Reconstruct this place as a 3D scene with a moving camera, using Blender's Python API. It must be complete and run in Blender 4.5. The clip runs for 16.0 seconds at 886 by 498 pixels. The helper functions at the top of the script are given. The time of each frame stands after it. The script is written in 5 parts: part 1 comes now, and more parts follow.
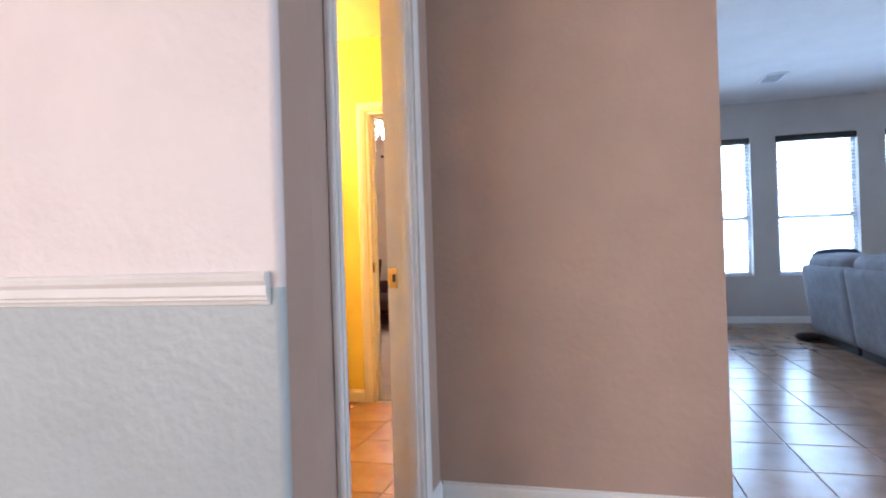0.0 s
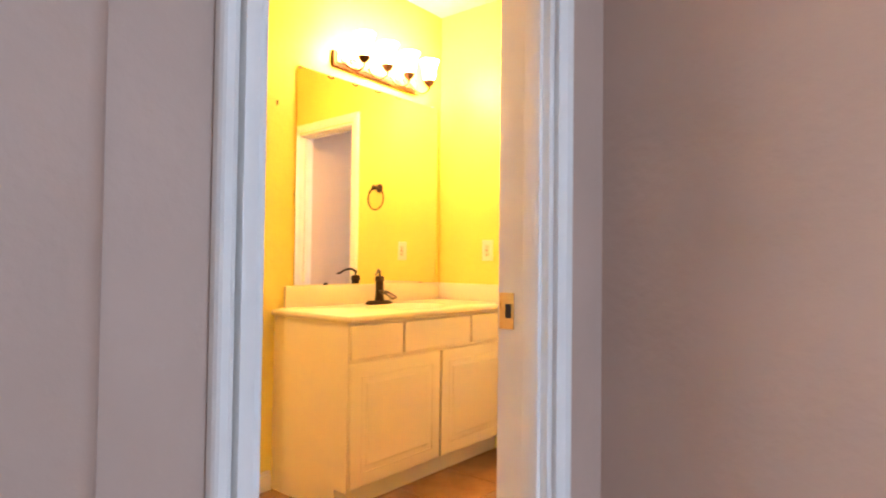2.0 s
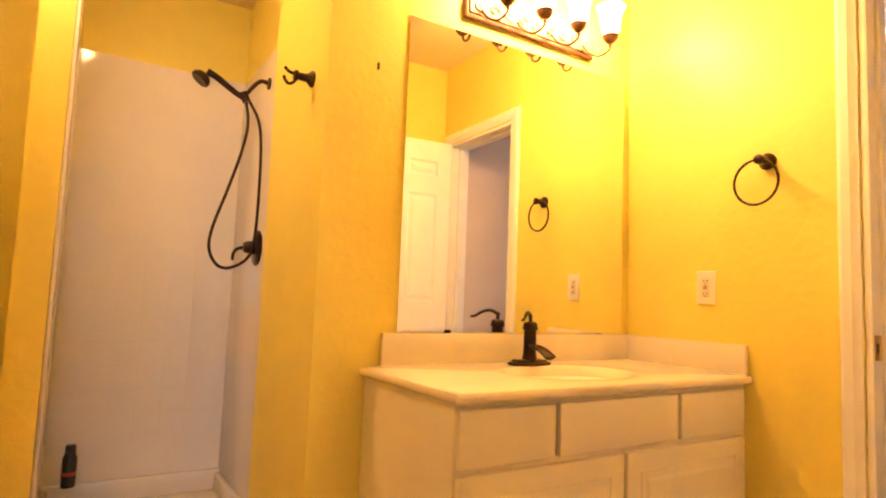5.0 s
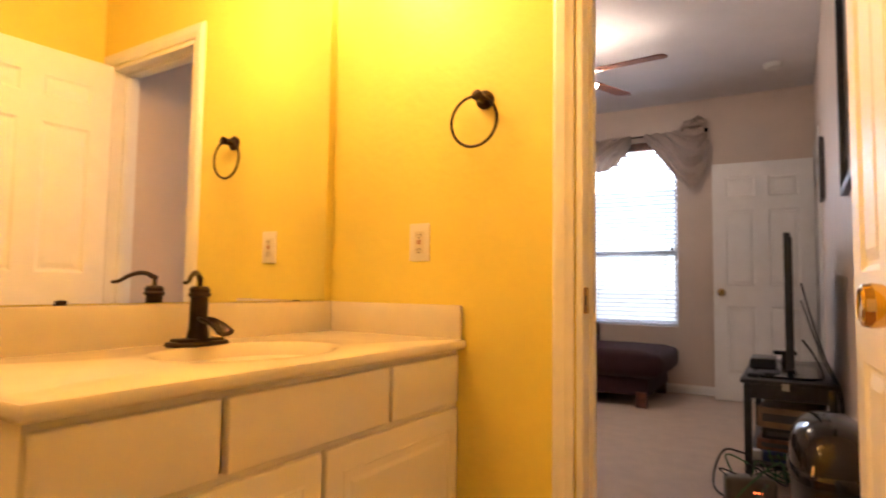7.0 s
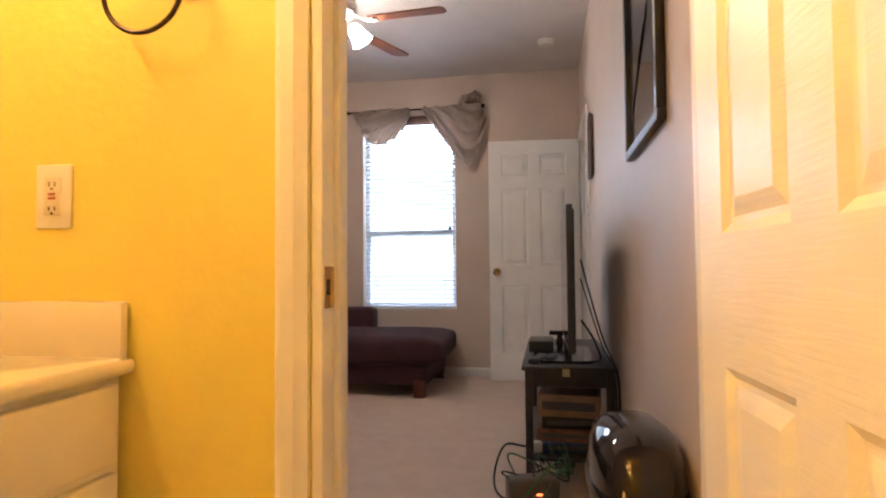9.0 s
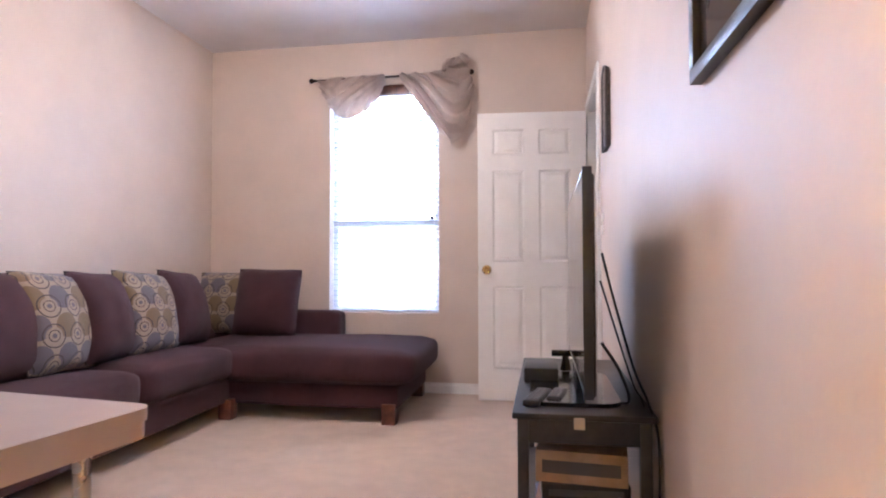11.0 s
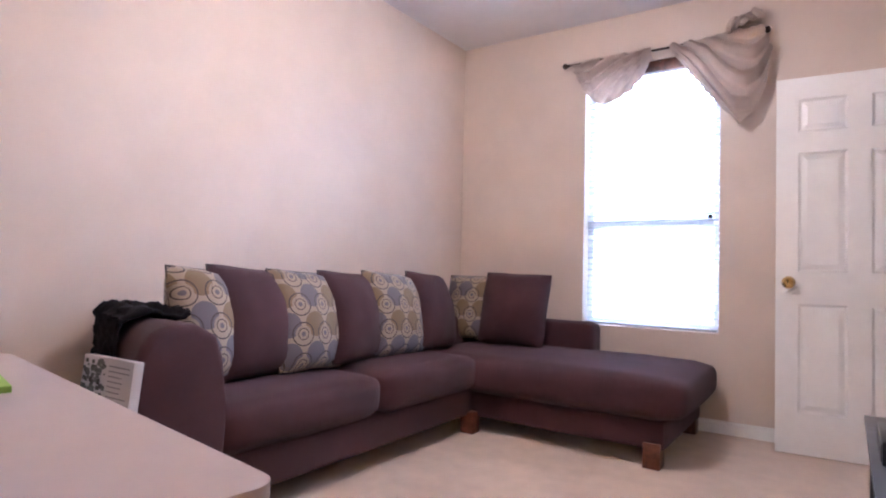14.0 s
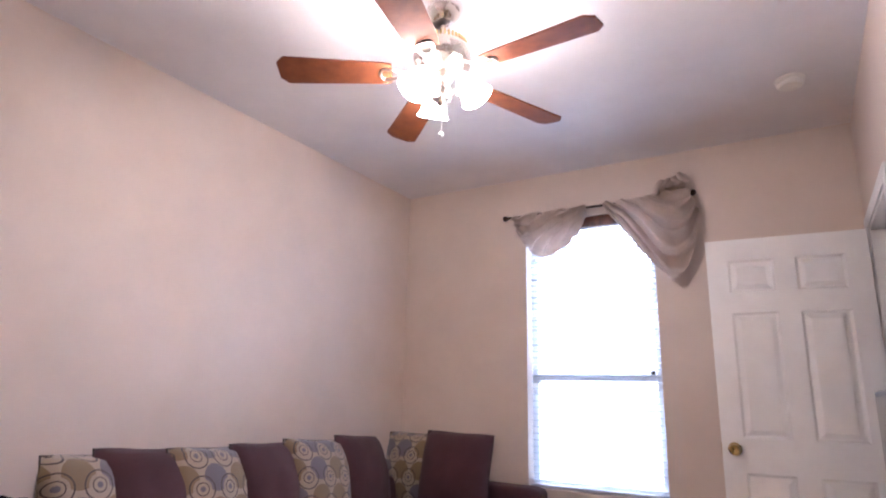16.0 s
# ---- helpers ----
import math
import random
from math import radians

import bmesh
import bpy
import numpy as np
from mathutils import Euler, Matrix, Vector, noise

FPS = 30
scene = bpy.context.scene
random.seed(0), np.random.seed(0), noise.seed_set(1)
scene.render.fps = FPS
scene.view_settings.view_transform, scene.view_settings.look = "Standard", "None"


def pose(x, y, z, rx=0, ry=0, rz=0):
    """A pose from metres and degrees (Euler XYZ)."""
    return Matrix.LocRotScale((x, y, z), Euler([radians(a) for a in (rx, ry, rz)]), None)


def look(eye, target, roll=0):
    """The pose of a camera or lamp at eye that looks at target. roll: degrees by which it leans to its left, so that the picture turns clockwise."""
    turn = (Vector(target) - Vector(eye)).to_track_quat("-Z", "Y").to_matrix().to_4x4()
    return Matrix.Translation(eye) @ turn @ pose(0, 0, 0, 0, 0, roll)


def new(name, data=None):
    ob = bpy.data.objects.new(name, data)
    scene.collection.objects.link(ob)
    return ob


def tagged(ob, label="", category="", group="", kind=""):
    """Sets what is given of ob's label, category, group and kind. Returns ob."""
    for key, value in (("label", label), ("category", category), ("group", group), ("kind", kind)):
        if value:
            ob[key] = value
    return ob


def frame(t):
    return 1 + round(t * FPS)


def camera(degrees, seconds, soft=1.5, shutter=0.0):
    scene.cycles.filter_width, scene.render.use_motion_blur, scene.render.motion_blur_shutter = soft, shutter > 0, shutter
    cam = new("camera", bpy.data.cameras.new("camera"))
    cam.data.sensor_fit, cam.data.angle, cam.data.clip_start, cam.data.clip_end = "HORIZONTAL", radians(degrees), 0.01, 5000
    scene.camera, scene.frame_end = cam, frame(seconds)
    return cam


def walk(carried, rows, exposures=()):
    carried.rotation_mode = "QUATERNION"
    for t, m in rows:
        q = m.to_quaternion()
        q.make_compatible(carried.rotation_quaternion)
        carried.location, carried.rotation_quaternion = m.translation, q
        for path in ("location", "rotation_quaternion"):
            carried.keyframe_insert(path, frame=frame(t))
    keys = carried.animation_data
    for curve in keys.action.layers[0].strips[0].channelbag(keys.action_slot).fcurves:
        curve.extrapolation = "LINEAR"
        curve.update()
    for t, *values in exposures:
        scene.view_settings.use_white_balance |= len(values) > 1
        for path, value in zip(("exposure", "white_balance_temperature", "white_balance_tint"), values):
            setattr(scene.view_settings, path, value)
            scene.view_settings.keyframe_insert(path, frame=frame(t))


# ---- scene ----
cam = camera(73.9, 16.0, soft=2.0, shutter=0.3)

PATH = [
    (0, (0.212, 0.403, 0.997), (-0.276, 2.342, 1.009), -1.8),
    (0.5, (0.187, 0.731, 0.98), (-0.305, 2.669, 1.004), -1.9),
    (1, (0.154, 1.01, 0.98), (-0.438, 2.92, 1.021), -1.4),
    (1.5, (0.136, 1.323, 0.991), (-0.795, 3.092, 1.038), -0.6),
    (2, (0.149, 1.462, 1.002), (-1.12, 3.007, 1.05), 0.7),
    (2.5, (0.092, 1.656, 0.989), (-1.343, 3.048, 1.033), 1.0),
    (3, (-0.001, 1.814, 0.978), (-1.55, 3.078, 1.025), 1.4),
    (3.2, (-0.059, 1.890, 0.977), (-1.650, 3.100, 1.025), 1.5),
    (5.3, (-0.523, 2.305, 1.009), (-2.214, 3.357, 1.190), 2.4),
    (5.5, (-0.562, 2.339, 1.017), (-2.226, 3.431, 1.22), 2.3),
    (6, (-0.64, 2.449, 1.004), (-2.195, 3.688, 1.224), 2.0),
    (6.5, (-0.672, 2.532, 0.968), (-2.043, 3.976, 1.163), 1.6),
    (7, (-0.756, 2.633, 0.941), (-1.773, 4.35, 1.069), 0.8),
    (7.5, (-0.814, 2.711, 0.936), (-1.59, 4.551, 1.045), -0.1),
    (8, (-0.848, 2.873, 0.926), (-1.455, 4.777, 1.011), -0.2),
    (8.5, (-0.858, 3.049, 0.943), (-1.314, 4.994, 1.025), -0.2),
    (9, (-0.863, 3.226, 0.935), (-1.209, 5.195, 1.011), -0.5),
    (11.3, (-0.896, 4.191, 0.937), (-1.232, 6.161, 1.003), -0.1),
    (11.5, (-0.904, 4.269, 0.938), (-1.259, 6.235, 1.005), -0.0),
    (12, (-0.905, 4.44, 0.939), (-1.318, 6.395, 1.021), 0.1),
    (12.5, (-0.944, 4.546, 0.934), (-1.512, 6.461, 1.028), 0.3),
    (13, (-1.029, 4.549, 0.89), (-1.805, 6.389, 1.003), 0.9),
    (13.5, (-1.035, 4.524, 0.911), (-2.028, 6.258, 1.004), 1.2),
    (14, (-1.021, 4.526, 0.942), (-2.151, 6.175, 1.015), 1.5),
    (14.5, (-0.962, 4.594, 1.038), (-2.109, 6.231, 1.108), 1.5),
    (15, (-0.914, 4.643, 1.107), (-2.017, 6.298, 1.317), 1.5),
    (15.5, (-0.925, 4.664, 1.143), (-1.972, 6.332, 1.496), 1.4),
    (16, (-0.934, 4.683, 1.167), (-1.941, 6.344, 1.646), 1.4),
]
walk(cam, [(t, look(eye, target, roll)) for t, eye, target, roll in PATH],
     exposures=[(0.0, 0.9, 6200, 17), (1.0, 0.85, 6350, 18), (2.0, 1.15, 6250, 19), (3.2, 0.92, 6200, 18), (5.3, 0.45, 6500, 22), (6.5, 0.15, 6500, 22), (7.5, 0.32, 6300, 18), (9.2, 0.48, 6000, 15),
                (11.3, 1.48, 5300, 22), (13.2, 1.48, 5250, 23), (14.7, 1.3, 5300, 23), (16.0, 1.0, 5400, 24)])

# ---- world and light ----
world = bpy.data.worlds.new("world")
scene.world = world
world.use_nodes = True
wn = world.node_tree
sky = wn.nodes.new("ShaderNodeTexSky")
sky.sky_type = 'NISHITA'
sky.sun_disc = False
sky.sun_elevation = radians(50)
sky.sun_rotation = radians(160)
wn.links.new(sky.outputs[0], wn.nodes["Background"].inputs[0])
wn.nodes["Background"].inputs[1].default_value = 0.15

sun_data = bpy.data.lights.new("sun", 'SUN')
sun_data.energy, sun_data.angle, sun_data.color = 2.0, radians(0.6), (1, 0.95, 0.88)
sun_lamp = new("sun", sun_data)
sun_lamp.matrix_world = look((0, -10, 20), (0, -2, 0))


def area_light(name, m, w, h, energy, color):
    d = bpy.data.lights.new(name, 'AREA')
    d.shape, d.size, d.size_y, d.energy, d.color = 'RECTANGLE', w, h, energy, color
    o = new(name, d)
    o.matrix_world = m
    return o


def point_light(name, loc, energy, color, radius):
    d = bpy.data.lights.new(name, 'POINT')
    d.energy, d.color, d.shadow_soft_size = energy, color, radius
    o = new(name, d)
    o.location = loc
    return o


DAY = (0.80, 0.90, 1.0)
WARM = (1.0, 0.66, 0.32)
# sky light that enters by the windows
area_light("den_window_glow", look((-2.09, 8.70, 1.48), (-2.09, 6.5, 1.45)), 1.0, 1.95, 6, (0.82, 0.92, 1.0))
area_light("den_sky_light", look((-2.09, 9.75, 2.75), (-2.09, 8.3, 1.2)), 2.2, 1.6, 330, (0.66, 0.82, 1.0))
for wx in (1.75, 3.0, 4.12):
    area_light("living_window_light", look((wx, 8.70, 1.48), (wx, 6, 1.40)), 1.0, 1.95, 60, (0.45, 0.70, 1.0))
area_light("south_window_light", look((-2.2, -2.62, 1.5), (-1.0, 1.5, 1.2)), 1.95, 1.7, 70, (1.0, 0.91, 0.84))
area_light("east_window_light", look((5.25, 1.15, 1.5), (0, 1.6, 1.0)), 1.85, 1.7, 68, (0.60, 0.80, 1.0))


# ---- materials ----
def socket(n, key, value):
    n.inputs[key].default_value = value


def mat(name, color, rough=0.6, metal=0.0, var=0.08, scale=6.0, bump=0.0, bscale=120.0, spec=0.5, color2=None,
        coat=0.0, sheen=0.0, island=0.0, stretch=None):
    m = bpy.data.materials.new(name)
    m.use_nodes = True
    nt = m.node_tree
    p = nt.nodes["Principled BSDF"]
    tc = nt.nodes.new("ShaderNodeTexCoord")
    n1 = nt.nodes.new("ShaderNodeTexNoise")
    socket(n1, "Scale", scale), socket(n1, "Detail", 6.0), socket(n1, "Roughness", 0.6)
    nt.links.new(tc.outputs["Object"], n1.inputs["Vector"])
    ramp = nt.nodes.new("ShaderNodeValToRGB")
    c2 = color2 or tuple(max(0, c * (1 - 2 * var)) for c in color)
    c1 = color if color2 else tuple(min(1, c * (1 + var)) for c in color)
    ramp.color_ramp.elements[0].position, ramp.color_ramp.elements[1].position = 0.3, 0.7
    ramp.color_ramp.elements[0].color, ramp.color_ramp.elements[1].color = (*c2, 1), (*c1, 1)
    nt.links.new(n1.outputs["Fac"], ramp.inputs[0])
    out = ramp.outputs[0]
    if island:
        oi = nt.nodes.new("ShaderNodeObjectInfo")
        hs = nt.nodes.new("ShaderNodeHueSaturation")
        mr = nt.nodes.new("ShaderNodeMapRange")
        socket(mr, "To Min", 1 - island), socket(mr, "To Max", 1 + island)
        nt.links.new(oi.outputs["Random"], mr.inputs["Value"])
        nt.links.new(mr.outputs[0], hs.inputs["Value"])
        nt.links.new(out, hs.inputs["Color"])
        out = hs.outputs[0]
    nt.links.new(out, p.inputs["Base Color"])
    rr = nt.nodes.new("ShaderNodeMapRange")
    socket(rr, "To Min", max(0.02, rough - 0.07)), socket(rr, "To Max", min(1, rough + 0.07))
    nt.links.new(n1.outputs["Fac"], rr.inputs["Value"])
    nt.links.new(rr.outputs[0], p.inputs["Roughness"])
    socket(p, "Metallic", metal), socket(p, "Specular IOR Level", spec)
    socket(p, "Coat Weight", coat), socket(p, "Sheen Weight", sheen)
    if bump:
        n2 = nt.nodes.new("ShaderNodeTexNoise")
        socket(n2, "Scale", bscale), socket(n2, "Detail", 4.0)
        nt.links.new(tc.outputs["Object"], n2.inputs["Vector"])
        if stretch:
            mp = nt.nodes.new("ShaderNodeMapping")
            socket(mp, "Scale", stretch)
            nt.links.new(tc.outputs["Object"], mp.inputs["Vector"]), nt.links.new(mp.outputs[0], n2.inputs["Vector"])
            socket(n2, "Distortion", 0.6)
        b = nt.nodes.new("ShaderNodeBump")
        socket(b, "Strength", bump), socket(b, "Distance", 0.004)
        nt.links.new(n2.outputs["Fac"], b.inputs["Height"])
        nt.links.new(b.outputs[0], p.inputs["Normal"])
    return m


def glow(name, color, strength):
    m = bpy.data.materials.new(name)
    m.use_nodes = True
    p = m.node_tree.nodes["Principled BSDF"]
    socket(p, "Base Color", (*color, 1)), socket(p, "Emission Color", (*color, 1)), socket(p, "Emission Strength", strength)
    return m


def glass(name, color=(1, 1, 1), rough=0.0, ior=1.45):
    m = bpy.data.materials.new(name)
    m.use_nodes = True
    p = m.node_tree.nodes["Principled BSDF"]
    socket(p, "Base Color", (*color, 1)), socket(p, "Roughness", rough), socket(p, "Transmission Weight", 1.0), socket(p, "IOR", ior)
    return m


M_YELLOW = mat("yellow_wall_paint", (0.80, 0.685, 0.14), 0.5, var=0.03, scale=3, bump=0.5, bscale=38)
M_TAUPE = mat("taupe_wall_paint", (0.49, 0.355, 0.285), 0.55, var=0.04, scale=3, bump=0.42, bscale=38)
M_BEIGE = mat("beige_wall_paint", (0.66, 0.55, 0.465), 0.55, var=0.03, scale=3, bump=0.28, bscale=38)
M_GREY = mat("pale_grey_wall_paint", (0.55, 0.52, 0.50), 0.55, var=0.03, scale=3, bump=0.5, bscale=38)
M_CREAM = mat("cream_wall_paint", (0.76, 0.69, 0.67), 0.45, var=0.03, scale=3, bump=0.8, bscale=38)
M_TEAL = mat("blue_grey_wall_paint", (0.44, 0.50, 0.51), 0.45, var=0.03, scale=3, bump=0.8, bscale=38)
M_BATHCEIL = mat("pale_yellow_ceiling_paint", (0.80, 0.68, 0.38), 0.8, var=0.03, scale=3, bump=0.3, bscale=60)
M_CEIL = mat("ceiling_paint", (0.74, 0.70, 0.68), 0.8, var=0.03, scale=3, bump=0.3, bscale=60)
M_TRIM = mat("white_trim_paint", (0.80, 0.79, 0.76), 0.35, var=0.03, scale=8, bump=0.05, bscale=60)
M_DOOR = mat("white_door_paint", (0.89, 0.88, 0.86), 0.33, var=0.02, scale=8, bump=0.22, bscale=1.0, stretch=(9.0, 60.0, 150.0))
M_TILE = mat("floor_tile", (0.40, 0.24, 0.14), 0.22, var=0.15, scale=5, bump=0.1, bscale=30, color2=(0.28, 0.155, 0.085), island=0.12)
M_GROUT = mat("grout", (0.42, 0.36, 0.29), 0.9, var=0.1, scale=30)
M_CARPET = mat("carpet", (0.70, 0.55, 0.44), 0.95, var=0.05, scale=9, bump=1.0, bscale=420, spec=0.1, sheen=0.3)
M_MIRROR = mat("mirror_silver", (0.93, 0.93, 0.93), 0.0, 1.0, var=0.0)
M_MIRROR.node_tree.nodes["Principled BSDF"].inputs["Roughness"].default_value = 0.0
for lk in list(M_MIRROR.node_tree.links):
    if lk.to_socket.name == "Roughness":
        M_MIRROR.node_tree.links.remove(lk)
M_MARBLE = mat("cultured_marble", (0.78, 0.72, 0.62), 0.2, var=0.04, scale=4)
M_CAB = mat("white_cabinet_paint", (0.80, 0.76, 0.69), 0.38, var=0.012, scale=6)
M_BRONZE = mat("oil_rubbed_bronze", (0.045, 0.028, 0.022), 0.35, 0.8, var=0.3, scale=20)
M_BRASS = mat("polished_brass", (0.72, 0.50, 0.18), 0.12, 1.0, var=0.05)
M_NICKEL = mat("brushed_nickel", (0.60, 0.55, 0.50), 0.28, 1.0, var=0.06, scale=20)
M_PLASTIC = mat("white_plastic", (0.78, 0.76, 0.70), 0.35, var=0.02)
M_BLACK = mat("black_plastic", (0.012, 0.012, 0.014), 0.3, var=0.2, scale=20)
M_FABRIC = mat("plum_brown_microfibre", (0.062, 0.0255, 0.031), 0.85, var=0.16, scale=4, bump=0.6, bscale=500, spec=0.22, sheen=0.07)
M_DARKWOOD = mat("dark_stained_wood", (0.022, 0.018, 0.018), 0.35, var=0.3, scale=25)
M_REDWOOD = mat("mahogany_wood", (0.14, 0.045, 0.025), 0.35, var=0.3, scale=25)
M_SHOWER = mat("glossy_white_surround", (0.80, 0.76, 0.72), 0.08, var=0.02, scale=4)
M_ALU = mat("satin_aluminium", (0.62, 0.58, 0.55), 0.3, 1.0, var=0.05)
M_GREYSOFA = mat("grey_microfibre", (0.26, 0.27, 0.31), 0.9, var=0.12, scale=9, bump=0.5, bscale=400, sheen=0.1)
M_GLASS = glass("window_glass")
M_VINYL = mat("white_vinyl", (0.78, 0.78, 0.80), 0.4, var=0.03)


# ---- building helpers ----
def bx(bm, x0, x1, y0, y1, z0, z1, bevel=0.0, seg=2, m=None):
    vs = [bm.verts.new((x, y, z)) for x in (x0, x1) for y in (y0, y1) for z in (z0, z1)]
    fs = [bm.faces.new([vs[i] for i in q]) for q in ((0, 1, 3, 2), (4, 6, 7, 5), (0, 4, 5, 1), (2, 3, 7, 6), (0, 2, 6, 4), (1, 5, 7, 3))]
    if m is not None:
        bmesh.ops.transform(bm, matrix=m, verts=vs)
    if bevel:
        es = list({e for f in fs for e in f.edges})
        bmesh.ops.bevel(bm, geom=es, offset=bevel, segments=seg, profile=0.5, affect='EDGES')
    return vs


def cyl(bm, r, h, m, seg=24, r2=None):
    d = bmesh.ops.create_cone(bm, cap_ends=True, segments=seg, radius1=r, radius2=r if r2 is None else r2, depth=h, matrix=m)
    return d["verts"]


def ball(bm, r, m, u=20, v=12):
    return bmesh.ops.create_uvsphere(bm, u_segments=u, v_segments=v, radius=r, matrix=m)["verts"]


def lathe(bm, profile, m=None, seg=28):
    m = m or Matrix.Identity(4)
    rings = []
    for r, z in profile:
        rings.append([bm.verts.new(m @ Vector((r * math.cos(2 * math.pi * i / seg), r * math.sin(2 * math.pi * i / seg), z))) for i in range(seg)])
    for a, b in zip(rings, rings[1:]):
        for i in range(seg):
            bm.faces.new((a[i], a[(i + 1) % seg], b[(i + 1) % seg], b[i]))
    for rg, flip in ((rings[0], True), (rings[-1], False)):
        bm.faces.new(rg[::-1] if flip else rg)


def tube(bm, pts, r, seg=8, r_end=None):
    pts = [Vector(p) for p in pts]
    rings, n = [], len(pts)
    up = Vector((0, 0, 1))
    prev = None
    for i, p in enumerate(pts):
        d = (pts[min(i + 1, n - 1)] - pts[max(i - 1, 0)]).normalized()
        if prev is None:
            a = d.cross(up if abs(d.z) < 0.9 else Vector((1, 0, 0))).normalized()
        else:
            a = (prev - d * prev.dot(d)).normalized()
        prev = a
        b = d.cross(a)
        rr = r if r_end is None else r + (r_end - r) * i / (n - 1)
        rings.append([bm.verts.new(p + rr * (math.cos(2 * math.pi * k / seg) * a + math.sin(2 * math.pi * k / seg) * b)) for k in range(seg)])
    for a, b in zip(rings, rings[1:]):
        for k in range(seg):
            bm.faces.new((a[k], a[(k + 1) % seg], b[(k + 1) % seg], b[k]))
    bm.faces.new(rings[0][::-1])
    bm.faces.new(rings[-1])


def curve_pts(ctrl, n=40):
    """Points of a smooth line through the given ones."""
    c = [Vector(p) for p in ctrl]
    c = [c[0] * 2 - c[1]] + c + [c[-1] * 2 - c[-2]]
    out = []
    for i in range(1, len(c) - 2):
        k = max(2, n // (len(c) - 3))
        for j in range(k):
            t = j / k
            p0, p1, p2, p3 = c[i - 1:i + 3]
            out.append(0.5 * (2 * p1 + (p2 - p0) * t + (2 * p0 - 5 * p1 + 4 * p2 - p3) * t * t + (3 * p1 - p0 - 3 * p2 + p3) * t ** 3))
    out.append(c[-2])
    return out


def finish(name, bm, material, smooth=0.6):
    bmesh.ops.recalc_face_normals(bm, faces=bm.faces)
    me = bpy.data.meshes.new(name)
    bm.to_mesh(me)
    bm.free()
    me.materials.append(material)
    if smooth:
        me.shade_smooth()
        me.set_sharp_from_angle(angle=smooth)
    return me


def part(name, bm, material, parent, label="", smooth=0.6):
    o = new(name, finish(name, bm, material, smooth))
    if parent is not None:
        o.parent = parent
    if label:
        tagged(o, label)
    return o


def thing(name, label, category, m=None, group="", kind=""):
    o = new(name)
    o.empty_display_size = 0.1
    if m is not None:
        o.matrix_world = m
    return tagged(o, label, category, group, kind)


def setting(name, bm, material, label, category, smooth=0.6):
    return tagged(part(name, bm, material, None, "", smooth), label, category, "", "structure")


def box_part(name, dims, material, parent, label="", bevel=0.0, m=None):
    bm = bmesh.new()
    bx(bm, *dims, bevel=bevel, m=m)
    return part(name, bm, material, parent, label)


# ---- the rooms ----
HX, BX, BB, MX = -0.405, -0.565, -0.512, -2.09     # hall face, den face, bath face, mirror wall
RAIL_Y, TAUPE_Y, RING_Y, DEN_Y, END_Y = 1.518, 2.69, 4.15, 4.27, 8.44
LEFT_X, SIDE_X = -3.53, 0.674
EN0, EN1, DB0, DB1 = 1.811, 2.465, -1.245, -0.597   # bath entry (along y), den doorway (along x)
CL0, CL1 = 7.53, 8.30                           # den side door (along y)
DOOR_H, DEN_H = 2.05, 1.965
H_HALL, H_DEN, H_BATH = 2.74, 2.70, 2.47


def run_wall(name, axis, a0, a1, b0, b1, z0, z1, openings, material, label):
    """A wall along an axis from a0 to a1, its faces at b0 and b1, with openings (from, to, low, high)."""
    bm = bmesh.new()

    def piece(s, e, lo, hi):
        if e - s > 1e-4 and hi - lo > 1e-4:
            bx(bm, *((s, e, b0, b1) if axis == "x" else (b0, b1, s, e)), lo, hi)
    at = a0
    for s, e, lo, hi in sorted(openings):
        piece(at, s, z0, z1), piece(s, e, z0, lo), piece(s, e, hi, z1)
        at = e
    piece(at, a1, z0, z1)
    return setting(name, bm, material, label, "wall", 0)


# floors
bm = bmesh.new()
bx(bm, -3.9, 5.2, -2.6, 1.60, -0.12, -0.004)
bx(bm, -0.489, 5.2, 1.60, 8.6, -0.12, -0.004)
floor_living = setting("floor", bm, M_GROUT, "brown ceramic tile floor with pale grout lines", "floor", 0)
bm = bmesh.new()
bx(bm, -3.7, -0.491, 1.60, 4.209, -0.12, -0.004)
floor_bath = setting("floor_bath", bm, M_GROUT, "brown ceramic tile bathroom floor", "floor", 0)
bm = bmesh.new()
bx(bm, -3.7, -0.49, 4.21, 8.6, -0.12, 0.006)
setting("floor_den", bm, M_CARPET, "light beige cut-pile carpet floor", "carpet", 0)

# ceilings
for nm, d, lab in (("ceiling_hall", (-3.9, 5.2, -2.6, 1.60, H_HALL, H_HALL + 0.1), "white painted hall ceiling"),
                   ("ceiling_living", (-0.49, 5.2, 1.60, 8.6, H_HALL, H_HALL + 0.1), "white painted living room ceiling"),
                   ("ceiling_bath", (-3.7, -0.49, 1.60, 4.21, H_BATH, H_BATH + 0.1), "yellow painted bathroom ceiling"),
                   ("ceiling_den", (-3.7, -0.49, 4.21, 8.6, H_DEN, H_DEN + 0.1), "off-white painted den ceiling")):
    bm = bmesh.new()
    bx(bm, *d)
    setting(nm, bm, M_BATHCEIL if nm == "ceiling_bath" else M_CEIL, lab, "ceiling", 0)

